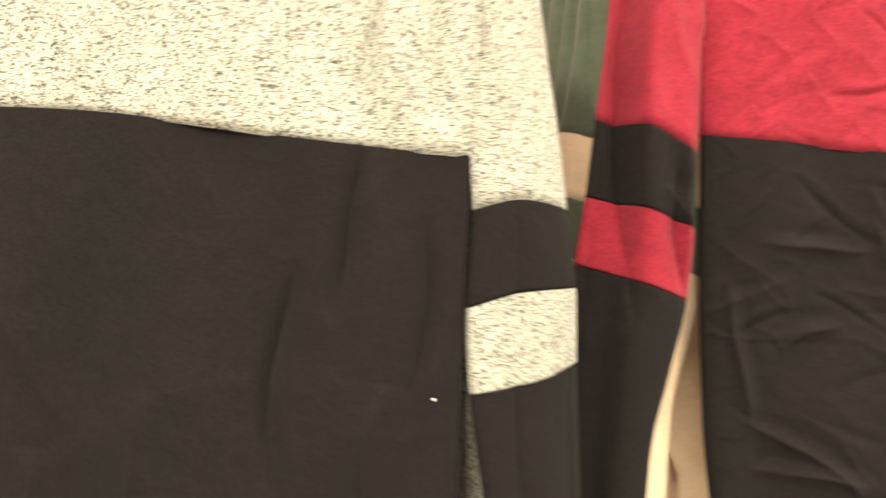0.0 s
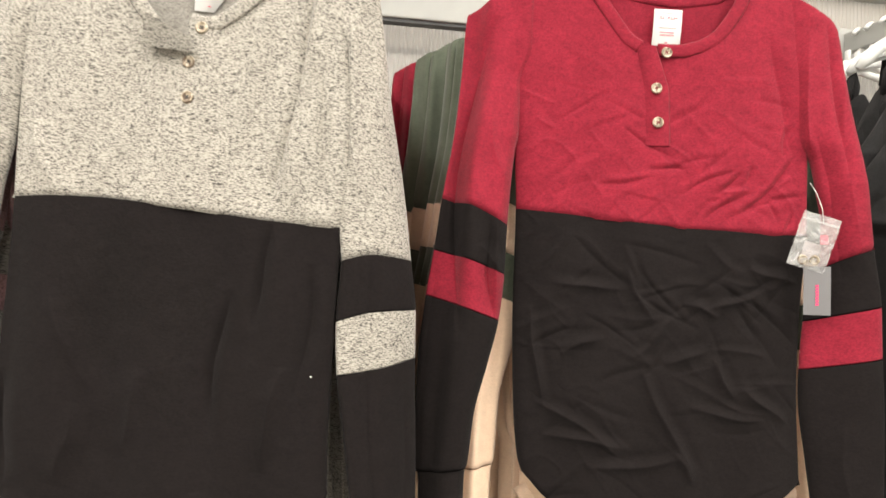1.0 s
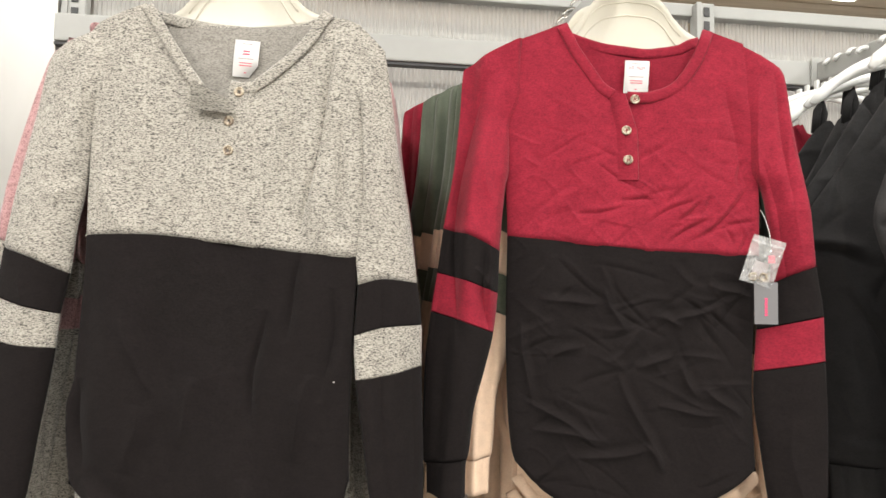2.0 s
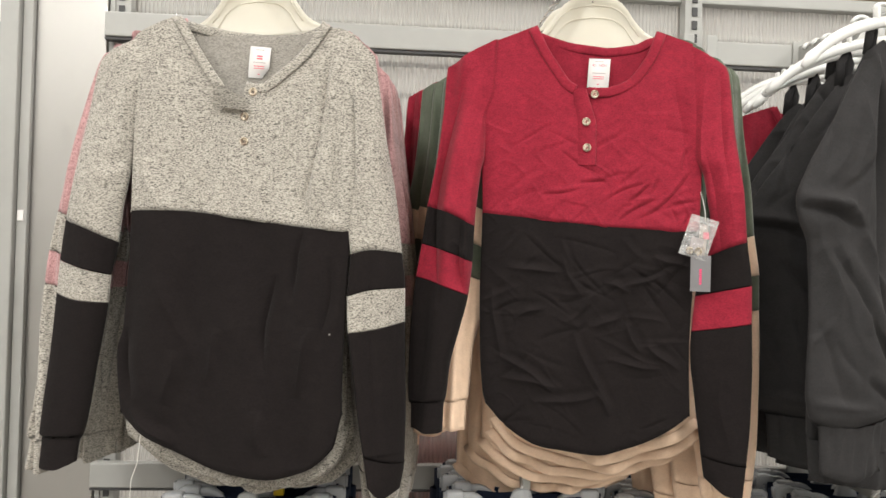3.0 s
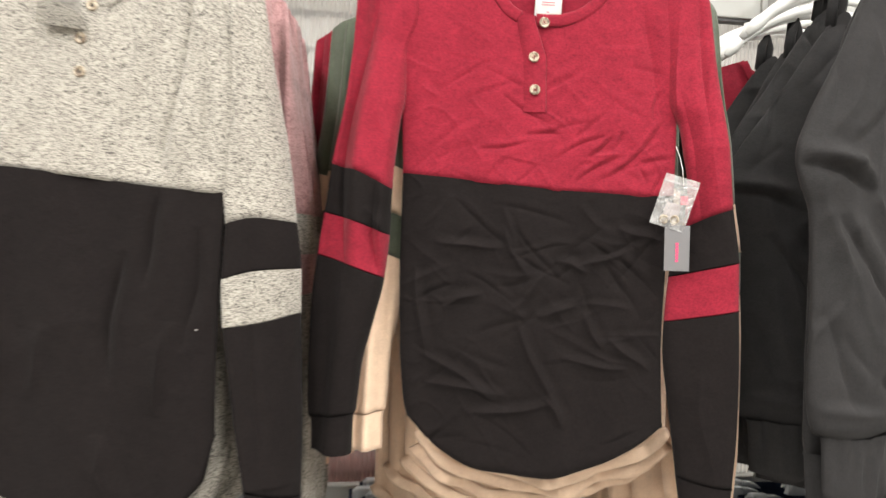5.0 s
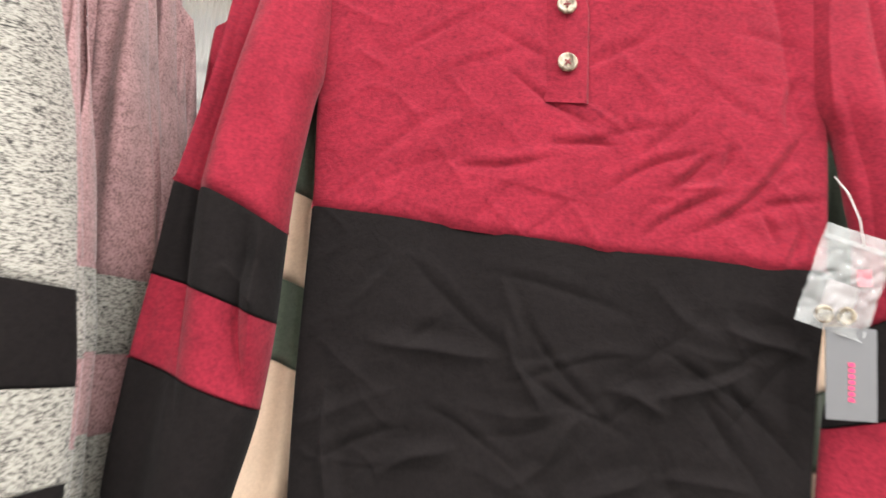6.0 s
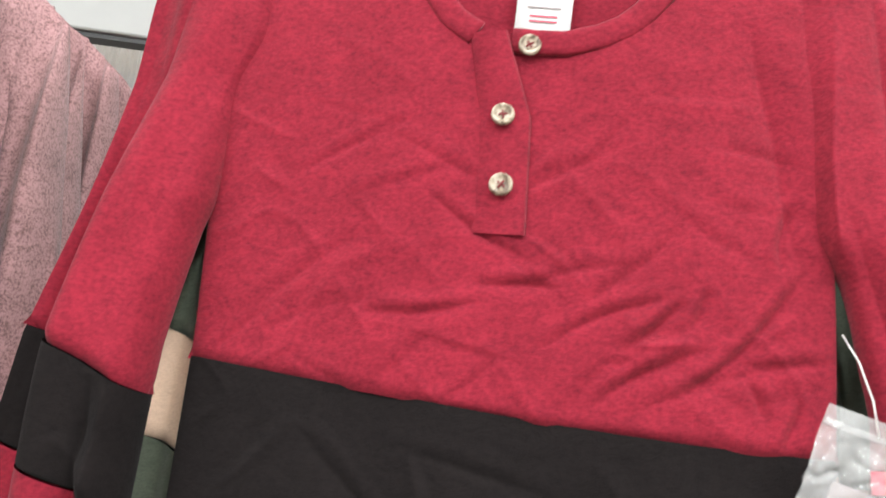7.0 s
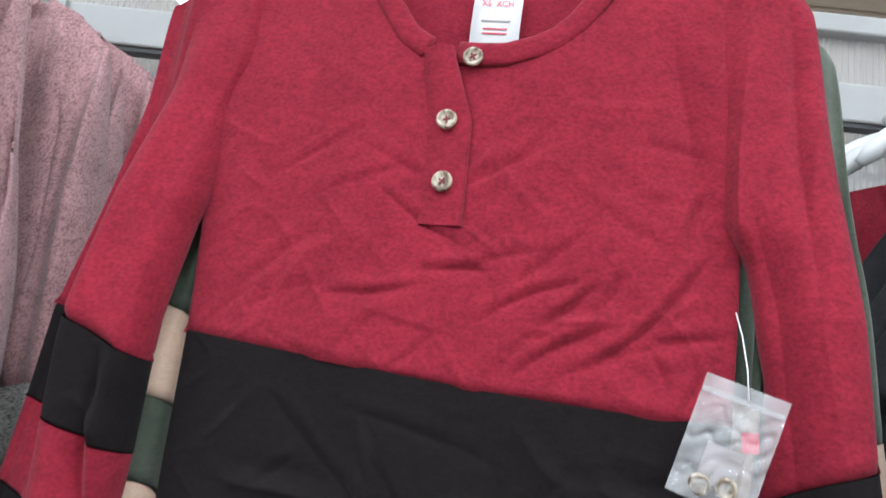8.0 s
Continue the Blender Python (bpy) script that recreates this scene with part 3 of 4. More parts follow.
faceout_arm(1.075, 1.912, 0.47, 0.03)

# ---- the tops ----
GREY = dict(
    left=[(-0.03, -0.180), (-0.061, -0.185), (-0.243, -0.184), (-0.30, -0.183), (-0.48, -0.190), (-0.517, -0.199), (-0.607, -0.190), (-0.63, -0.180)],
    right=[(-0.03, 0.168), (-0.075, 0.173), (-0.24, 0.180), (-0.325, 0.172), (-0.466, 0.167), (-0.544, 0.166), (-0.60, 0.167)],
    neck=[(-0.19, -0.018), (-0.121, 0.009), (-0.104, 0.001), (-0.079, -0.045), (-0.054, -0.081), (-0.034, -0.108), (-0.004, -0.136), (0.003, -0.104), (0.031, -0.107), (0.063, -0.080), (0.090, -0.056), (0.112, -0.025), (0.123, -0.012), (0.18, -0.030)],
    back=[(-0.19, -0.018), (-0.11, 0.006), (-0.094, -0.002), (-0.04, -0.014), (0.034, -0.022), (0.09, -0.016), (0.115, -0.006), (0.18, -0.030)],
    band=[(-0.112, 0.006), (-0.101, -0.010), (-0.079, -0.045), (-0.054, -0.081), (-0.034, -0.106)],
    band_right=[(0.004, -0.101), (0.016, -0.105), (0.031, -0.104), (0.048, -0.092), (0.063, -0.079), (0.078, -0.066), (0.090, -0.054), (0.104, -0.036), (0.116, -0.016), (0.122, -0.008)],
    flap=[(-0.047, -0.099), (0.001, -0.124), (0.016, -0.146), (-0.042, -0.139)],
    seam=[(-0.184, -0.300), (-0.11, -0.299), (0.004, -0.309), (0.102, -0.321), (0.172, -0.325)],
    hem=[(-0.185, -0.612), (-0.178, -0.627), (-0.118, -0.657), (-0.022, -0.691), (0.053, -0.698), (0.107, -0.685), (0.152, -0.649), (0.166, -0.596)],
    placket=(-0.014, 0.016, -0.139, -0.228),
    buttons=[(0.015, -0.115, 10), (0.004, -0.153, 20), (0.005, -0.191, -15)],
    label=(0.016, 0.019, -0.040, 0.033, 0.048, 0.016, 4, 5),
    thread=thread_dark, lint=[(0.150, -0.476)], open=0.0,
    sleeve_l=dict(
        middle=((-0.8, 0.009), (-0.25, 0.009), (-0.12, 0.017), (0.0, 0.018)), tilt=((-1, -0.003), (1, -0.003)),
        left=[(-0.028, -0.209), (-0.043, -0.242), (-0.068, -0.257), (-0.151, -0.271), (-0.225, -0.283), (-0.316, -0.298), (-0.379, -0.306), (-0.431, -0.31), (-0.541, -0.319), (-0.606, -0.327), (-0.657, -0.333), (-0.661, -0.328), (-0.712, -0.335)],
        right=[(0.02, -0.15), (-0.085, -0.15), (-0.135, -0.18), (-0.242, -0.189), (-0.288, -0.198), (-0.344, -0.204), (-0.399, -0.215), (-0.443, -0.219), (-0.557, -0.237), (-0.613, -0.245), (-0.652, -0.254), (-0.663, -0.26), (-0.702, -0.265)],
        cuts=[(-0.052, -0.015, -0.005), (-0.315, -0.328, -0.348), (-0.378, -0.389, -0.4), (-0.431, -0.441, -0.444), (-0.66, -0.658, -0.655), (-0.71, -0.71, -0.695)]),
    sleeve_r=dict(
        middle=((-0.8, 0.031), (-0.25, 0.031), (-0.08, 0.019), (0.0, 0.018)), tilt=((-0.25, 0.025), (-0.08, 0.003)),
        left=[(0.02, 0.14), (-0.085, 0.14), (-0.135, 0.17), (-0.239, 0.176), (-0.323, 0.169), (-0.357, 0.172), (-0.421, 0.169), (-0.475, 0.172), (-0.536, 0.181), (-0.604, 0.191), (-0.665, 0.202), (-0.702, 0.208)],
        right=[(-0.014, 0.167), (-0.029, 0.186), (-0.056, 0.197), (-0.188, 0.215), (-0.297, 0.233), (-0.352, 0.24), (-0.407, 0.247), (-0.458, 0.248), (-0.61, 0.253), (-0.673, 0.253), (-0.716, 0.247)],
        cuts=[(-0.014, -0.023, -0.056), (-0.358, -0.35, -0.353), (-0.421, -0.41, -0.407), (-0.476, -0.47, -0.459), (-0.657, -0.668, -0.674), (-0.702, -0.723, -0.714)]),
)
GREY["fold_up"] = lambda x, z, f=waves(3, 0.16, 0.004), c=creases([(0.135, -0.05, 0.095, -0.31, -0.013, 0.011), (0.150, -0.04, 0.115, -0.30, 0.008, 0.012), (0.10, -0.06, 0.06, -0.25, 0.005, 0.014), (-0.165, -0.2, -0.12, -0.31, 0.004, 0.012), (-0.05, -0.2, -0.10, -0.30, 0.003, 0.012), (0.145, -0.15, 0.15, -0.31, -0.004, 0.006)]): 1.2 * f(x, z) + 1.7 * c(x, z)
GREY["fold_low"] = lambda x, z, f=waves(5, 0.17, 0.007), k=crinkle(0.09, 0.0018, 3.0, 0.2), c=creases([(0.102, -0.321, 0.087, -0.434, -0.005, 0.006), (0.062, -0.391, 0.046, -0.541, -0.006, 0.006), (-0.126, -0.396, -0.075, -0.502, 0.003, 0.010), (-0.094, -0.512, -0.111, -0.594, 0.004, 0.010), (0.120, -0.468, 0.104, -0.574, 0.005, 0.010), (0.144, -0.362, 0.130, -0.502, -0.005, 0.007), (-0.182, -0.480, -0.169, -0.597, -0.006, 0.010), (-0.028, -0.474, -0.045, -0.564, 0.003, 0.009), (0.041, -0.595, 0.052, -0.664, 0.004, 0.010), (-0.169, -0.606, -0.090, -0.656, 0.005, 0.008)]): f(x, z) + k(x, z) + 1.7 * c(x, z)
GREY["fold_sl"] = lambda x, z, f=waves(8, 0.10, 0.004, 5), c=creases([(-0.195, -0.04, -0.20, -0.22, 0.008, 0.012), (-0.235, -0.25, -0.18, -0.23, 0.003, 0.008), (-0.26, -0.34, -0.25, -0.42, 0.003, 0.01)]): f(x, z) + c(x, z)
GREY["fold_sr"] = lambda x, z, f=waves(9, 0.09, 0.003, 5), c=creases([(0.185, -0.05, 0.19, -0.30, 0.007, 0.008), (0.20, -0.35, 0.225, -0.70, -0.006, 0.007), (0.238, -0.45, 0.243, -0.66, -0.004, 0.006)]): f(x, z) + c(x, z)

RED = dict(
    left=[(-0.01, -0.172), (-0.046, -0.175), (-0.215, -0.170), (-0.286, -0.167), (-0.393, -0.168), (-0.506, -0.165), (-0.571, -0.159), (-0.60, -0.150)],
    right=[(-0.01, 0.155), (-0.05, 0.160), (-0.222, 0.172), (-0.31, 0.170), (-0.402, 0.162), (-0.492, 0.159), (-0.592, 0.162)],
    neck=[(-0.18, -0.014), (-0.127, 0.005), (-0.086, 0.020), (-0.084, 0.013), (-0.071, -0.020), (-0.047, -0.057), (-0.033, -0.080), (-0.008, -0.085), (0.0, -0.085), (0.044, -0.084), (0.066, -0.068), (0.087, -0.036), (0.099, 0.000), (0.102, 0.006), (0.16, -0.016)],
    back=[(-0.18, -0.014), (-0.088, 0.016), (-0.076, 0.008), (-0.035, -0.006), (0.029, -0.016), (0.073, -0.011), (0.097, 0.002), (0.16, -0.016)],
    band=[(-0.088, 0.016), (-0.071, -0.020), (-0.047, -0.057), (-0.036, -0.074), (-0.022, -0.083)],
    band_right=[(-0.004, -0.086), (0.010, -0.087), (0.026, -0.087), (0.044, -0.082), (0.056, -0.076), (0.066, -0.067), (0.077, -0.052), (0.087, -0.036), (0.096, -0.014), (0.102, 0.004)],
    seam=[(-0.169, -0.286), (-0.092, -0.294), (0.027, -0.305), (0.107, -0.309), (0.170, -0.310)],
    hem=[(-0.152, -0.590), (-0.147, -0.598), (-0.111, -0.631), (-0.055, -0.653), (0.018, -0.659), (0.071, -0.645), (0.123, -0.619), (0.162, -0.592)],
    placket=(-0.020, 0.009, -0.088, -0.207),
    buttons=[(0.006, -0.095, 10), (-0.006, -0.139, 35), (-0.004, -0.180, -10)],
    label=(0.014, 0.024, -0.032, 0.034, 0.046, 0.0, 0, 3, "XS  XCH"),
    thread=thread_red, lint=[], open=0.016,
    sleeve_l=dict(
        middle=((-0.8, -0.014), (-0.28, -0.014), (-0.12, 0.016), (0.0, 0.018)), tilt=((-1, 0), (1, 0)),
        left=[(-0.009, -0.186), (-0.019, -0.206), (-0.049, -0.232), (-0.112, -0.236), (-0.189, -0.242), (-0.274, -0.254), (-0.338, -0.262), (-0.392, -0.27), (-0.472, -0.277), (-0.556, -0.278), (-0.589, -0.276), (-0.595, -0.272), (-0.637, -0.271)],
        right=[(0.02, -0.148), (-0.085, -0.148), (-0.135, -0.164), (-0.195, -0.166), (-0.216, -0.17), (-0.306, -0.177), (-0.363, -0.179), (-0.415, -0.184), (-0.468, -0.196), (-0.525, -0.21), (-0.581, -0.216), (-0.59, -0.219), (-0.637, -0.22)],
        cuts=[(-0.044, -0.012, -0.002), (-0.276, -0.288, -0.307), (-0.337, -0.348, -0.364), (-0.39, -0.402, -0.417), (-0.592, -0.589, -0.584), (-0.632, -0.637, -0.635)]),
    sleeve_r=dict(
        middle=((-0.8, -0.006), (-0.25, -0.006), (-0.11, 0.014), (0.0, 0.018)), tilt=((-0.25, -0.008), (-0.11, -0.004), (-0.03, 0.0)),
        left=[(0.02, 0.134), (-0.086, 0.134), (-0.135, 0.155), (-0.194, 0.161), (-0.222, 0.175), (-0.26, 0.181), (-0.293, 0.186), (-0.344, 0.183), (-0.402, 0.166), (-0.492, 0.16), (-0.564, 0.168), (-0.616, 0.175), (-0.683, 0.184), (-0.71, 0.19)],
        right=[(-0.013, 0.163), (-0.033, 0.193), (-0.062, 0.211), (-0.153, 0.219), (-0.248, 0.231), (-0.324, 0.237), (-0.389, 0.245), (-0.443, 0.246), (-0.521, 0.248), (-0.591, 0.247), (-0.652, 0.243), (-0.707, 0.238)],
        deep=((-0.75, 0.012), (-0.3, 0.016), (-0.2, 0.018), (-0.1, 0.013), (-0.03, 0.009)),
        cuts=[(-0.004, -0.014, -0.05), (-0.346, -0.332, -0.323), (-0.407, -0.397, -0.388), (-0.462, -0.454, -0.446), (-0.651, -0.657, -0.661), (-0.684, -0.706, -0.71)]),
)
RED_UP = [(0.02, -0.268, 0.091, -0.234, -0.0032, 0.0026), (0.064, -0.266, 0.096, -0.236, -0.0047, 0.0026), (0.048, -0.295, 0.107, -0.26, -0.0043, 0.0026), (0.086, -0.29, 0.158, -0.213, -0.0047, 0.0026), (0.097, -0.252, 0.107, -0.228, -0.0032, 0.0026), (-0.015, -0.235, 0.032, -0.233, -0.0036, 0.0026), (-0.075, -0.254, -0.011, -0.245, -0.0032, 0.0026), (0.118, -0.265, 0.176, -0.259, -0.0022, 0.0026), (0.126, -0.271, 0.135, -0.293, -0.0029, 0.0026), (0.142, -0.307, 0.152, -0.28, -0.0032, 0.0026), (-0.044, -0.186, 0.02, -0.224, -0.0025, 0.0026), (0.143, -0.218, 0.152, -0.175, -0.0032, 0.0026), (0.06, -0.275, 0.069, -0.267, -0.0029, 0.0026), (0.066, -0.263, 0.102, -0.258, 0.0025, 0.0026), (-0.147, -0.173, -0.119, -0.191, 0.002, 0.004), (0.13, -0.07, 0.155, -0.22, -0.006, 0.010)]
RED_LOW = [(-0.13, -0.515, -0.052, -0.564), (-0.123, -0.547, -0.045, -0.557), (-0.014, -0.478, 0.035, -0.573), (0.03, -0.392, 0.062, -0.404), (0.056, -0.395, 0.113, -0.377), (0.063, -0.456, 0.082, -0.494), (0.095, -0.487, 0.139, -0.518), (0.044, -0.509, 0.108, -0.519), (-0.008, -0.433, 0.017, -0.406), (-0.071, -0.577, 0.013, -0.567), (0.107, -0.351, 0.152, -0.362), (-0.114, -0.37, -0.048, -0.375), (-0.036, -0.355, -0.009, -0.407), (0.019, -0.561, 0.038, -0.592), (-0.146, -0.411, -0.131, -0.502), (-0.106, -0.449, -0.067, -0.435), (0.011, -0.458, 0.05, -0.444)]
RED["fold_up"] = lambda x, z, f=waves(13, 0.18, 0.003), k=crinkle(0.05, 0.0014, 1.0, 1.1), c=creases(RED_UP + crumpled(7, 26, (-0.15, 0.16, -0.30, -0.15), 0.10, 0.0016, 0.0026, (0.2, 1.1)) + crumpled(8, 14, (-0.15, 0.16, -0.30, -0.10), 0.10, 0.0014, 0.0026, (-0.7, 0.1))): f(x, z) + k(x, z) * np.clip((-0.13 - z) / 0.09, 0.12, 1) * 1.2 + 1.05 * c(x, z)
RED["fold_low"] = lambda x, z, f=waves(15, 0.16, 0.004), k=crinkle(0.035, 0.0009, 4.0, 0.9), c=creases([(1.15 * a - 0.15 * c2, 1.15 * b - 0.15 * d, 1.15 * c2 - 0.15 * a, 1.15 * d - 0.15 * b, 0.0065, 0.0048) for a, b, c2, d in RED_LOW] + crumpled(11, 40, (-0.15, 0.16, -0.63, -0.33), 0.11, 0.0020, 0.0032, (-1.0, 0.9)) + crumpled(12, 26, (-0.15, 0.16, -0.46, -0.33), 0.11, 0.0034, 0.0030, (-1.3, 0.9))): f(x, z) + k(x, z) + c(x, z)
RED["fold_sl"] = lambda x, z, f=waves(18, 0.08, 0.003, 5), c=creases([(-0.19, -0.28, -0.19, -0.40, 0.005, 0.006), (-0.21, -0.33, -0.185, -0.36, 0.005, 0.006), (-0.20, -0.16, -0.18, -0.26, 0.004, 0.006), (-0.196, -0.05, -0.230, -0.44, -0.020, 0.009), (-0.196, -0.30, -0.190, -0.42, -0.010, 0.005)]): f(x, z) + c(x, z) + 0.017 / (1 + np.exp(-(x + 0.207 - 0.075 * z) / 0.0035)) - 0.009
RED["fold_sr"] = lambda x, z, f=waves(19, 0.09, 0.004, 5), c=creases([(0.175, -0.06, 0.19, -0.30, 0.008, 0.008), (0.195, -0.05, 0.208, -0.28, -0.009, 0.008), (0.2, -0.5, 0.22, -0.65, 0.003, 0.010), (0.215, -0.10, 0.225, -0.35, 0.004, 0.008), (0.172, -0.18, 0.200, -0.36, -0.005, 0.006)]): f(x, z) + c(x, z)

YAW = -13
GREY_AT, RED_AT = (-0.05, 0.505, 1.8), (0.487, 0.505, 1.8)
first = henley(pose(*GREY_AT, 0, 0, YAW), GREY, (heather_grey, black_knit, heather_back, (heather_grey, black_knit, heather_grey, black_knit, black_knit)), 700, "heather grey and black henley top with banded sleeves on a hanger", "henley tops")
second = henley(pose(*RED_AT, 0, 0, YAW), RED, (wine_red, black_knit, None, (wine_red, black_knit, wine_red, black_knit, black_knit)), 700, "wine red and black henley top with horn buttons on a hanger", "henley tops")
part("lint", boxed(-0.2250, -0.2230, -0.0275, -0.0255, -0.331, -0.3296, bevel=0.0003), thread_white, second, "speck of white lint")
part("loose_thread", sweep(bmesh.new(), [(-0.155, 0.004, -0.645), (-0.158, 0.002, -0.69), (-0.166, 0.0, -0.715), (-0.168, 0.001, -0.745), (-0.176, 0.0, -0.765)], 0.0005, 6), thread_white, first, "loose pale thread at the hem")
hanger(pose(GREY_AT[0] + 0.01, GREY_AT[1] + 0.040, 1.8, 0, 0, YAW), hanger_cream, "milky cream plastic hanger with a wire hook", "hangers")
hanger(pose(RED_AT[0] + 0.01, RED_AT[1] + 0.040, 1.802, 0, 0, YAW), hanger_cream, "milky cream plastic hanger with a wire hook", "hangers")


def behind(spec, grow, seed, forward=0.0):
    """A plainer cut of a top for those that hang behind: the same outline, a little longer."""
    s = dict(spec)
    s["hem"] = [(x, z - grow - 0.003 * math.sin(47 * x + seed)) for x, z in spec["hem"]]
    for key in ("sleeve_l", "sleeve_r"):
        q = dict(spec[key])
        more = grow * (0.55 if key == "sleeve_l" else 1.0)
        q["cuts"] = spec[key]["cuts"][:4] + [tuple(z - more for z in c) for c in spec[key]["cuts"][4:]]
        q["left"] = [(z - more if z < -0.55 else z, x) for z, x in spec[key]["left"]]
        q["right"] = [(z - more if z < -0.55 else z, x) for z, x in spec[key]["right"]]
        ahead = forward if key == "sleeve_l" else 0.0
        q["middle"] = ((-0.8, 0.012 - ahead), (-0.25, 0.013 - ahead * 0.8), (0.0, 0.016))
        q.pop("tilt", None)
        s[key] = q
    f, g = waves(seed, 0.075, 0.011, 6.0), waves(seed + 3, 0.045, 0.010 if spec is RED else 0.020, 12.0)
    s["fold_up"], s["fold_sl"], s["fold_sr"] = f, g, g
    s["fold_low"] = lambda x, z: f(x, z) + waves(seed + 5, 0.11, 0.012, 5.0)(x, z) * np.clip((-0.45 - z) / 0.2, 0, 1)
    return s


PINK = (heather_pink, heather_grey, None, (heather_pink, heather_grey, heather_pink, heather_grey, heather_grey))
GREEN = (olive_green, beige_knit, None, (olive_green, beige_knit, olive_green, beige_knit, beige_knit))
WINE = (wine_red, black_knit, None, (wine_red, black_knit, wine_red, black_knit, black_knit))
rng = random.Random(21)


def rack_of(at, spec, rows, step, spots):
    """The tops that hang behind the first one on an arm: rows of (mats, count, label). spots: for each, its shift along the rail's
    side, width, length beyond the first one and turn."""
    k = 1
    for mats, count, label in rows:
        for i in range(count):
            shift, wide, grow, turn = spots[k - 1]
            m = pose(at[0] + shift, at[1] + k * step + 0.020, at[2] + 0.018 + rng.uniform(-0.004, 0.002), 0, 0, YAW + turn) @ Matrix.Diagonal((wide, 1, 1, 1))
            henley(m, behind(spec, grow, k * 7, max(0.0, 0.070 - 0.028 * k)), mats, 240 if k < 4 else 160, label, "henley tops", front=False)
            hanger(pose(at[0], at[1] + k * step + 0.046, at[2] + 0.003, 0, 0, YAW + turn), hanger_cream, "milky cream plastic hanger with a wire hook", "hangers", half=0.160)
            k += 1


rack_of(GREY_AT, GREY, [(PINK, 8, "heather pink and grey henley top hanging in a row")], 0.042,
        [(-0.004, 1.04, 0.044, 1), (-0.012, 1.05, 0.066, 3), (-0.022, 1.06, 0.070, -2), (0.014, 1.04, 0.085, 5), (0.020, 1.04, 0.09, 0), (0.026, 1.04, 0.10, 6), (0.030, 1.04, 0.10, 3), (0.034, 1.04, 0.10, 8)])
rack_of(RED_AT, RED, [(GREEN, 6, "olive green and beige henley top hanging in a row"), (WINE, 2, "wine red and black henley top hanging in a row")], 0.042,
        [(0.040, 0.98, 0.042, 2), (0.040, 1.10, 0.066, -3), (0.042, 1.11, 0.092, 3), (0.026, 1.06, 0.118, 7), (0.004, 1.05, 0.146, 2), (-0.012, 1.05, 0.185, 8), (-0.030, 1.03, -0.03, 4), (-0.042, 1.03, -0.03, 9)])

# ---- spare-button bag and price card pinned to the wine red top ----
tag = root("hang_tag", pose(*RED_AT, 0, 0, YAW), "clear bag of spare buttons with a grey card on string", "price tag")


def pouch():
    bm = bmesh.new()
    nu, nv, grids = 41, 61, []
    for sign in (-1, 1):
        g = []
        for j in range(nv):
            v = j / (nv - 1)
            row = []
            for i in range(nu):
                u = -1 + 2 * i / (nu - 1)
                puff = 0.0032 * (1 - abs(u) ** 3) * math.sin(math.pi * min(1, max(0.0, (v - 0.12) / 0.88))) ** 0.6 if v > 0.12 else 0.0
                w = 0.0007 * math.sin(7 * u + 9 * v) + 0.0006 * math.sin(13 * v - 5 * u) + float(crinkle(0.35, 0.0042, sign + 3.0, 0.7)(np.array(u), np.array(v * 2.6))) * min(1, max(0, (v - 0.14) * 8))
                row.append(bm.verts.new((u * 0.0205, sign * (puff + 0.0004) + w, -0.062 * v)))
            g.append(row)
        grids.append(g)
    for k, g in enumerate(grids):
        for j in range(nv - 1):
            for i in range(nu - 1):
                q = (g[j][i], g[j + 1][i], g[j + 1][i + 1], g[j][i + 1])
                bm.faces.new(q if k == 0 else q[::-1])
    return bm


BAG = pose(0.1715, -0.038, -0.2885, 4, 17, -6)
bm = pouch()
bmesh.ops.transform(bm, matrix=BAG, verts=bm.verts)
bag = part("clear_bag", bm, film, tag, "small clear zip bag with glossy crinkles")
part("zip_strip", boxed(-0.0203, 0.0203, -0.0016, 0.0016, -0.0095, -0.0065, bevel=0.0006, m=BAG), film, bag, smooth=False)
part("bag_insert", boxed(-0.009, 0.009, 0.0006, 0.0012, -0.052, -0.032, bevel=0.0002, m=BAG), label_grey, bag, "grey slip of paper", smooth=False)
part("red_print", boxed(-0.004, 0.004, -0.0006, 0.0002, -0.032, -0.022, bevel=0.0003, m=BAG @ pose(0, 0, 0, 0, -20, 0)), label_red, bag, "red print on the slip", smooth=False)
for bx, bz in ((0.006, -0.050), (-0.006, -0.053)):
    part("spare_button", button_mesh(bmesh.new(), BAG @ pose(bx, -0.001, bz, 10, 20, 0), 0.0055), horn, bag, "spare horn-coloured button")
CARD = pose(0.167, -0.0325, -0.345, 1, 0, -4)
card = part("price_card", boxed(-0.0145, 0.0145, -0.0004, 0.0004, -0.054, 0.0, bevel=0.0002, m=CARD), card_grey, tag, "grey cardboard price card", smooth=False)
bm = bmesh.new()
for k in range(7):
    box(bm, -0.0018 + 0.0002 * (k % 2), 0.0016, -0.0009, -0.0005, -0.0215 - k * 0.0034 - 0.0013, -0.0215 - k * 0.0034 + 0.0011, m=CARD)
part("card_print", bm, card_pink, card, "upright row of pink printed marks", smooth=False)
part("string", sweep(bmesh.new(), [(0.168, -0.012, -0.248), (0.1695, -0.026, -0.262), (0.171, -0.036, -0.280), (0.1715, -0.0395, -0.296)], 0.0004, 6), thread_white, tag, "thin white string")

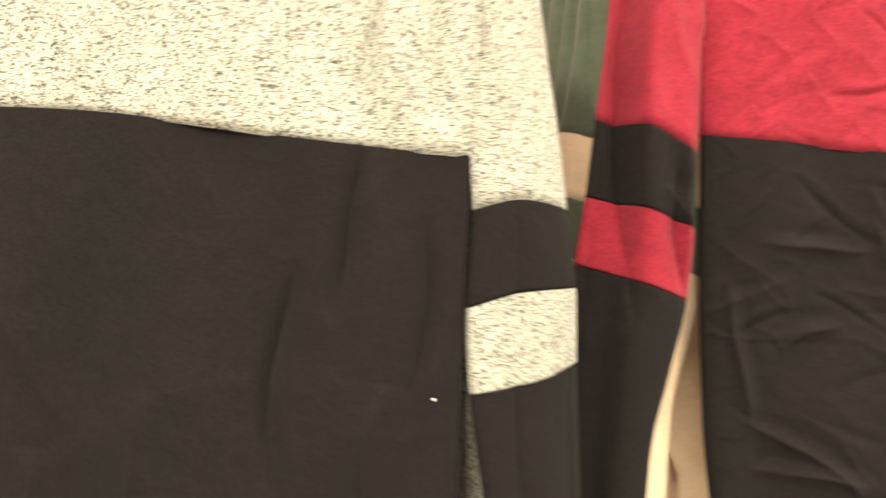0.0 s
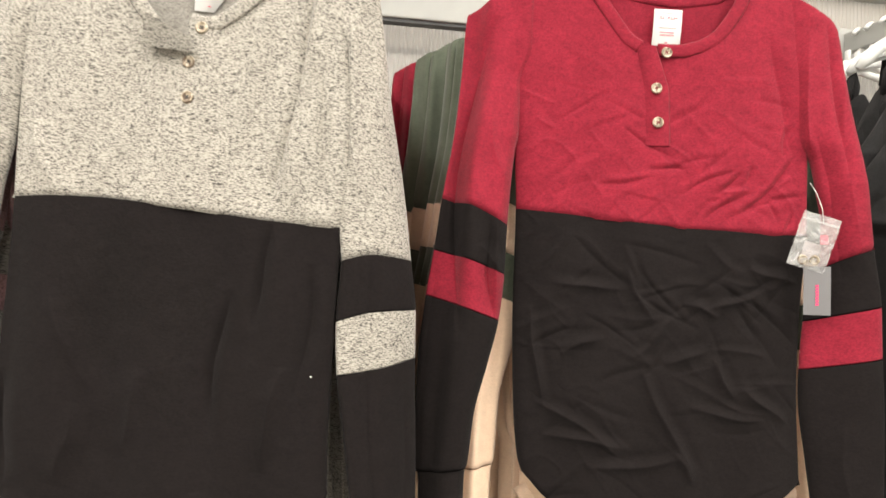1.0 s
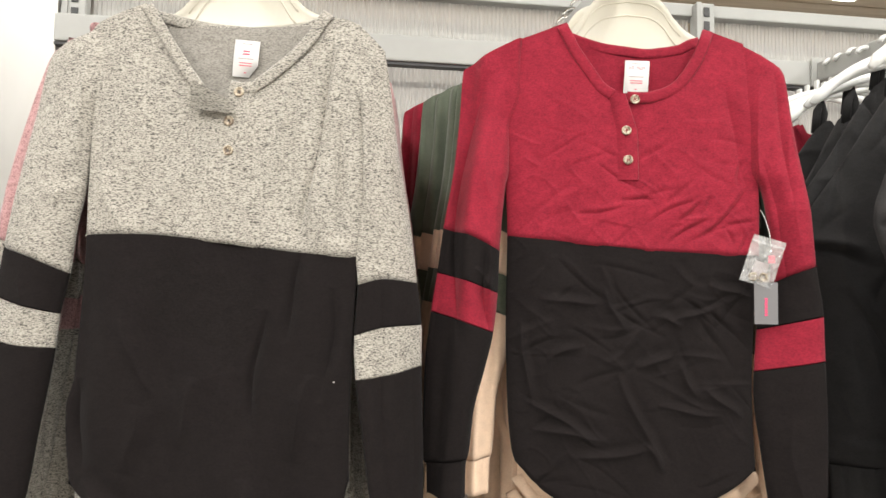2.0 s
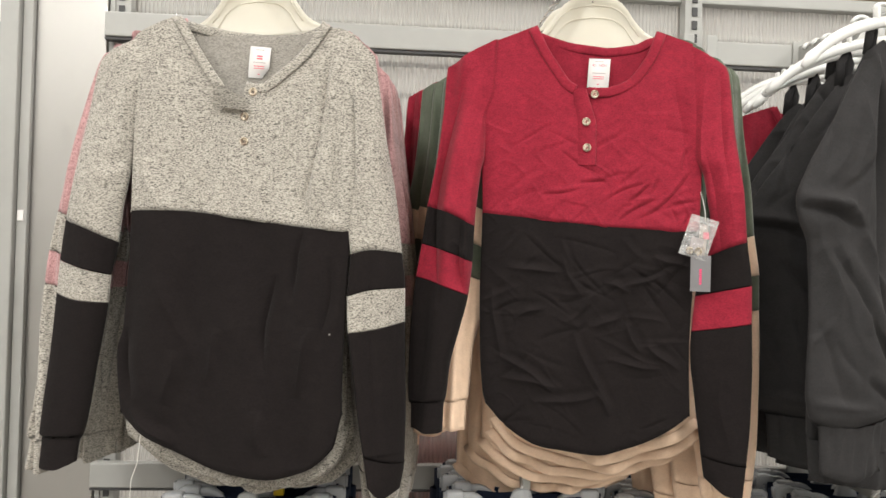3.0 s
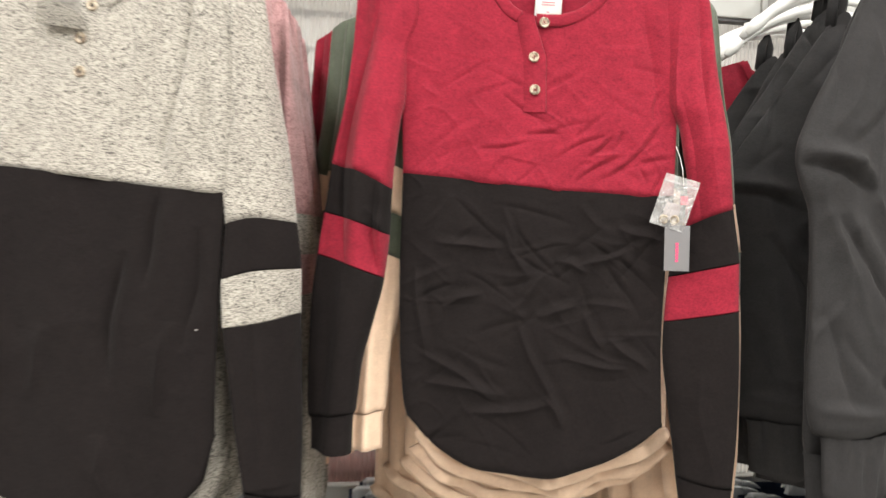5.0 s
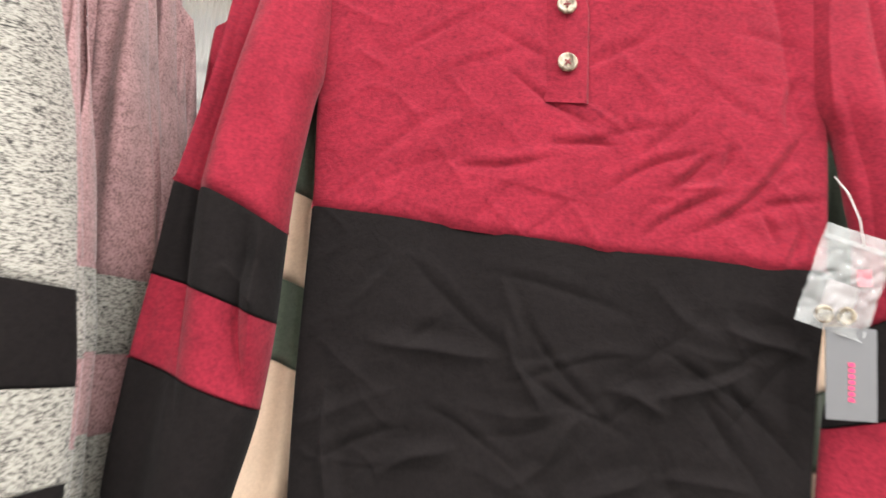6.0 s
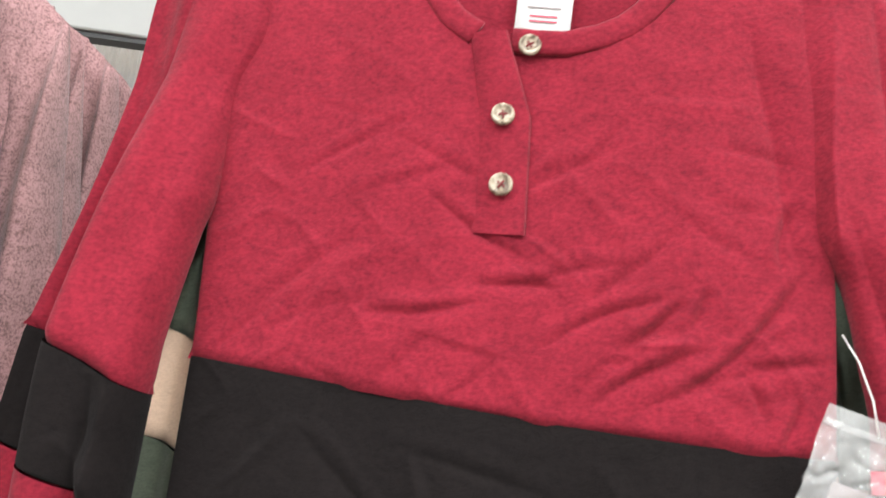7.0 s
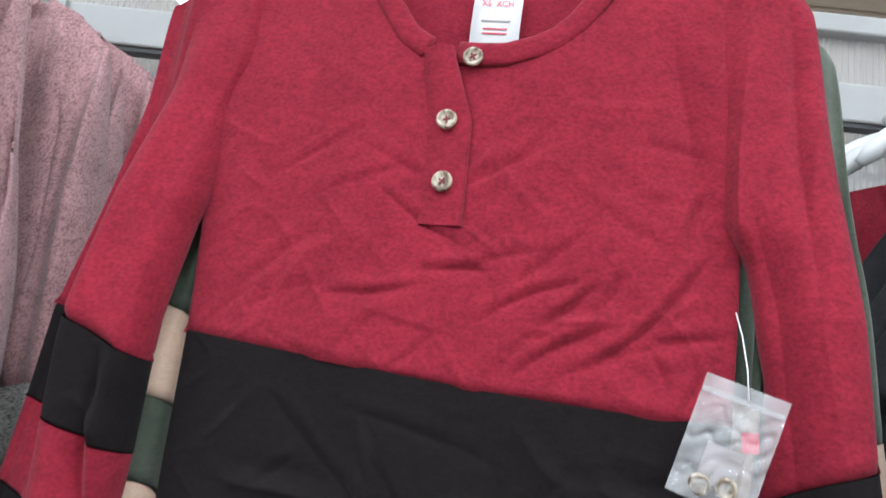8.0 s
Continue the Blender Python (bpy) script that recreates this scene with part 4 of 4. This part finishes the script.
# ---- black sweatshirts on the third arm ----
BLACK = dict(
    left=[(0.02, -0.075), (-0.02, -0.095), (-0.10, -0.135), (-0.20, -0.165), (-0.34, -0.175), (-0.55, -0.180), (-0.70, -0.170)],
    right=[(0.02, 0.075), (-0.02, 0.095), (-0.10, 0.135), (-0.20, 0.165), (-0.34, 0.175), (-0.55, 0.180), (-0.70, 0.170)],
    sleeve=dict(
        left=[(-0.01, -0.090), (-0.06, -0.125), (-0.12, -0.165), (-0.20, -0.222), (-0.245, -0.243), (-0.27, -0.238), (-0.31, -0.222), (-0.42, -0.218), (-0.52, -0.222), (-0.562, -0.214), (-0.570, -0.200), (-0.64, -0.196)],
        right=[(-0.01, -0.066), (-0.06, -0.074), (-0.12, -0.084), (-0.20, -0.094), (-0.31, -0.098), (-0.42, -0.078), (-0.50, -0.064), (-0.545, -0.062), (-0.562, -0.074), (-0.570, -0.082), (-0.64, -0.086)],
        cuts=[(-0.02, -0.012, -0.01), (-0.568, -0.572, -0.560), (-0.640, -0.652, -0.638)]),
)
# the folds of a hanging sleeve: a bent elbow, a long slanting fold, and gathers over the cuff
SLEEVE_FOLDS = [(-0.25, -0.250, -0.12, -0.285, -0.016, 0.007), (-0.235, -0.235, -0.14, -0.245, 0.010, 0.010), (-0.185, -0.310, -0.062, -0.520, -0.020, 0.008), (-0.175, -0.300, -0.055, -0.490, 0.014, 0.012),
                (-0.15, -0.06, -0.20, -0.22, -0.010, 0.012), (-0.11, -0.06, -0.13, -0.28, 0.009, 0.014), (-0.20, -0.42, -0.16, -0.54, -0.010, 0.010), (-0.22, -0.535, -0.10, -0.545, 0.008, 0.006), (-0.12, -0.50, -0.06, -0.545, -0.010, 0.006)]


def sweatshirt(m, seed):
    thing = root("sweatshirt", m, "black fleece sweatshirt with ribbed cuffs on a white hanger", "sweatshirt", "black sweatshirts")
    left, right = curve(*BLACK["left"]), curve(*BLACK["right"])
    wav, knobs = waves(seed, 0.11, 0.010, 2.5), crinkle(0.10, 0.012, seed * 0.37, 0.3)
    cr = creases(crumpled(seed, 30, (-0.20, 0.2, -0.60, -0.05), 0.22, 0.008, 0.008, (0.9, 2.2)))
    fold = lambda x, z: wav(x, z) + cr(x, z) + knobs(x, z)
    mid, deep = line((-0.8, 0.0), (0.05, 0.0)), line((-0.8, 0.020), (-0.3, 0.022), (-0.05, 0.014), (0.05, 0.006))
    top = curve((-1, -0.005), (-0.8, 0.012), (-0.3, -0.05), (0, -0.07), (0.3, -0.05), (0.8, 0.012), (1, -0.005))
    low = curve((-1, -0.60), (0, -0.62), (1, -0.60))
    part("body", sheet(left, right, top, low, mid, deep, fold, 80, 110, power=4.0), black_fleece, thing)
    part("ribbed_hem", sheet(left, right, lambda u: low(u) + 0.003, lambda u: low(u) - 0.06, mid, lambda z: deep(z) - 0.004, waves(seed, 0.05, 0.003), 60, 10, power=4.0), black_fleece, thing)
    own = creases(SLEEVE_FOLDS + crumpled(seed + 9, 12, (-0.23, -0.08, -0.54, -0.05), 0.12, 0.006, 0.006, (0.6, 2.4)))
    soft = waves(seed + 4, 0.12, 0.005, 3.0)
    bent = 1.0 + 0.05 * math.sin(seed * 2.3)
    for side in (-1, 1):
        s = BLACK["sleeve"]
        if side < 0:
            l, r, c = curve(*[(z, x * bent) for z, x in s["left"]]), curve(*s["right"]), s["cuts"]
        else:
            l, r = curve(*[(z, -x) for z, x in s["right"]]), curve(*[(z, -x * bent) for z, x in s["left"]])
            c = [q[::-1] for q in s["cuts"]]
        mids = line((-0.8, -0.040), (-0.25, -0.036), (-0.1, -0.018), (0.0, -0.002))
        sd = line((-0.8, 0.010), (-0.58, 0.010), (-0.555, 0.016), (-0.1, 0.014), (0.0, 0.008))
        sl = part("sleeve", sheet(l, r, curve(*zip((-1, 0, 1), c[0])), curve(*zip((-1, 0, 1), c[1])), mids, sd, lambda x, z: 0.9 * own(-np.abs(x), z) + soft(x, z) + 0.5 * knobs(x, z), 56, 150, power=3.5), black_fleece, thing)
        part("cuff", sheet(l, r, curve(*zip((-1, 0, 1), c[1])), curve(*zip((-1, 0, 1), c[2])), mids, sd, waves(seed + 2, 0.03, 0.004), 32, 14, power=2.4), black_fleece, sl)
        loop = [(side * 0.085, 0.0, -0.01), (side * 0.082, -0.004, 0.03), (side * 0.070, 0.0, 0.052), (side * 0.066, 0.006, 0.03), (side * 0.072, 0.006, -0.01)]
        part("hanging_loop", sweep(bmesh.new(), loop, 0.008, 6, 0.3), black_fleece, thing, "black hanging loop")
    return thing


def finger_hanger(m):
    """A white shop hanger with thick, rounded, down-curved shoulder ends."""
    t = root("clothes_hanger", m, "thick milky white plastic hanger with rounded ends", "hanger", "hangers")
    bm = bmesh.new()
    pts, rad = [], []
    for i in range(33):
        x = -0.205 + 0.41 * i / 32
        a = abs(x) / 0.205
        pts.append((x, 0, 0.045 - 0.030 * a - 0.062 * a ** 3.2))
        rad.append(0.0062 + 0.0030 * math.sin(math.pi * min(1, a)) + (0.0030 if a > 0.9 else 0) - (0.004 if a > 0.99 else 0))
    sweep(bm, pts, rad, 10, 0.75)
    part("hanger_body", bm, hanger_white, t)
    for s in (-1, 1):
        part("notch_rib", boxed(s * 0.075 - 0.003, s * 0.075 + 0.003, -0.006, 0.006, 0.035, 0.058, bevel=0.002), hanger_white, t)
    hook = [(0, 0, 0.05), (0, 0, 0.085)] + [(0.016 * math.sin(a), 0, 0.110 - 0.016 * math.cos(a)) for a in np.linspace(0.3, 4.4, 12)]
    part("hook", sweep(bmesh.new(), hook, [0.007, 0.006] + [0.0045] * 12, 8), hanger_white, t)
    return t


rng3 = random.Random(33)
for k, y in enumerate((0.45, 0.545, 0.61, 0.68, 0.73, 0.79)):
    turn = (10, -14, -4, -16, 5, -12)[k]
    x = (0.985, 1.020, 1.035, 1.045, 1.06, 1.06)[k]
    sweatshirt(pose(x, y + 0.01, 1.782 + (0.0, -0.018, 0.006, -0.03, -0.006, -0.02)[k], 0, 0, turn), 40 + k)
    finger_hanger(pose(x, y, 1.787, 0, rng3.uniform(-2, 2), turn))
for y in (0.835, 0.87, 0.90):
    finger_hanger(pose(1.07, y, 1.80, 0, rng3.uniform(-2, 3), rng3.uniform(-6, 6)))
henley(pose(1.06, 0.84, 1.76, 0, 0, -4), behind(RED, 0.0, 91), WINE, 130, "wine red and black henley top hanging in a row", "henley tops", front=False)

# ---- jeans on clip hangers, on the lower arms ----


BAR_TOP = curve((0.0, 0.024), (0.08, 0.022), (0.14, 0.012), (0.19, -0.018), (0.28, -0.020), (0.40, -0.006), (0.56, 0.014), (0.66, 0.018), (1.0, 0.018))


def jeans_on_hanger(x, y, z, seed, tagged_yellow):
    rg = random.Random(seed)
    h = root("clip_hanger", pose(x, y, z, 0, 0, rg.uniform(-4, 4)), "smoky clear plastic clip hanger for trousers", "hanger", "clip hangers")
    bm = bmesh.new()
    n = 37
    rows = []
    for i in range(n):
        xx = -0.145 + 0.29 * i / (n - 1)
        a = abs(xx) / 0.145
        top = float(BAR_TOP(a))
        low = min(-0.036, top - 0.016) if a < 0.2 else top - (0.016 if a < 0.72 else 0.020)
        rows.append([bm.verts.new((xx, yy, zz)) for yy, zz in ((-0.007, top - 0.003), (-0.004, top), (0.004, top), (0.007, top - 0.003), (0.004, low), (-0.004, low))])
    for r0, r1 in zip(rows, rows[1:]):
        for k in range(6):
            bm.faces.new((r0[k], r0[(k + 1) % 6], r1[(k + 1) % 6], r1[k]))
    bm.faces.new(rows[0])
    bm.faces.new(rows[-1][::-1])
    part("hanger_bar", bm, hanger_grey, h)
    for s in (-1, 1):
        jaw = part("clip", boxed(s * 0.125 - 0.016, s * 0.125 + 0.016, -0.013, 0.009, -0.040, 0.022, bevel=0.004), hanger_grey, h)
        for dx in (-0.005, 0.005):
            part("spring", sweep(bmesh.new(), [(s * 0.125 + dx, -0.010, 0.006), (s * 0.125 + dx, -0.0158, 0.0), (s * 0.125 + dx, -0.0158, -0.016), (s * 0.125 + dx * 0.6, -0.013, -0.022)], 0.0013, 6), bright_steel, jaw, "bright spring wire")
    part("hook_neck", sweep(bmesh.new(), [(0, 0, -0.030), (0, 0, 0.010), (0, 0, 0.024), (0.004, 0, 0.029)] + [(0.017 * math.sin(a), 0, 0.047 - 0.017 * math.cos(a)) for a in np.linspace(0.4, 4.3, 10)], [0.003, 0.003, 0.003, 0.003] + [0.0026] * 10, 8), hanger_white, h)
    if tagged_yellow:
        part("size_marker", boxed(0.018, 0.036, -0.010, 0.006, 0.006, 0.034, bevel=0.002), yellow_plastic, h, "yellow size marker")
    j = root("jeans", pose(x, y + 0.012, z + 0.012, 0, 0, rg.uniform(-4, 4)), "dark navy denim jeans hanging by the waistband", "jeans", "jeans on the lower arms")
    wav = waves(seed, 0.08, 0.006)
    part("waistband", sheet(line((-1, -0.150), (0.1, -0.150)), line((-1, 0.150), (0.1, 0.150)), curve((-1, 0.0), (0, -0.008), (1, 0.0)), lambda u: 0 * u - 0.04, line((-1, 0), (1, 0)), line((-1, 0.016), (1, 0.014)), wav, 30, 6), denim, j)
    for s in (-1, 1):
        a, b = (-0.158, -0.002) if s < 0 else (0.002, 0.158)
        part("trouser_leg", sheet(line((-0.85, a + 0.02), (-0.04, a)), line((-0.85, b - 0.02), (-0.04, b)), lambda u: 0 * u - 0.039, lambda u: 0 * u - 0.80, line((-1, 0), (1, 0)), line((-1, 0.022), (1, 0.018)), wav, 16, 24), denim, j)


for k, x in enumerate((-0.045, 0.44, 0.76, 1.08)):
    faceout_arm(x, 1.040, (0.28, 0.235, 0.235, 0.28)[k], 0.0)
    part("drop_plate", boxed(-0.02, 0.02, -0.004, 0.0, -0.082, -0.033, bevel=0.002), grey_steel, bpy.data.objects[f"faceout_arm.{k + 3:03d}"], smooth=False)
    for i in range(6):
        jeans_on_hanger(x + (0.012 if i % 2 else -0.008), (0.665, 0.712, 0.712, 0.665)[k] + 0.040 * i, (1.006, 1.000, 0.990, 1.000)[k], 60 + 10 * k + i, k == 0 and i == 1)

# pink stock in the next aisle, seen under the lower beam
t = root("folded_stack", pose(0.28, BACK + 0.16, 0), "stack of folded pink cotton tops behind the fixture", "clothes stack")
for k in range(9):
    part("folded_top", boxed(-0.19, 0.19, -0.09, 0.09, 0.70 + k * 0.042, 0.738 + k * 0.042, bevel=0.012), pink_cotton, t)
part("stack_shelf", boxed(-0.3, 0.3, -0.1, 0.14, 0.68, 0.696, bevel=0.002), white_sheet, t, smooth=False)

# the next bay beyond the end post
t = root("neighbour_shelf", pose(-0.92, BACK - 0.02, 0), "grey steel crossbeams of the neighbouring fixture", "shelving")
for z0 in (1.86, 1.73, 1.30, 0.95):
    part("beam_face", boxed(-0.26, 0.285, 0.0, 0.03, z0, z0 + 0.045, bevel=0.003), grey_steel, t, smooth=False)
part("back_sheet", boxed(-0.26, 0.285, 0.06, 0.07, 0.2, 2.03), white_sheet, t, smooth=False)
stripe = fabric("black_white_knit", (0.62, 0.60, 0.57), (0.02, 0.02, 0.02), (0.47, 0.5), (40, 40, 14))
t = root("patterned_top", pose(-0.86, 0.905, 1.76), "black and white patterned top hanging in the next bay", "shirt")
part("top_body", sheet(line((-1, -0.19), (0.1, -0.17)), line((-1, 0.185), (-0.05, 0.185), (0.1, 0.13)), curve((-1, -0.05), (0, 0.0), (1, -0.05)), lambda u: 0 * u - 0.33, line((-1, 0), (1, 0)), line((-1, 0.03), (1, 0.02)), waves(77, 0.1, 0.01), 30, 30), stripe, t)
part("shoulder_strap", boxed(-0.03, 0.03, -0.01, 0.01, -0.01, 0.12, bevel=0.004), stripe, t)
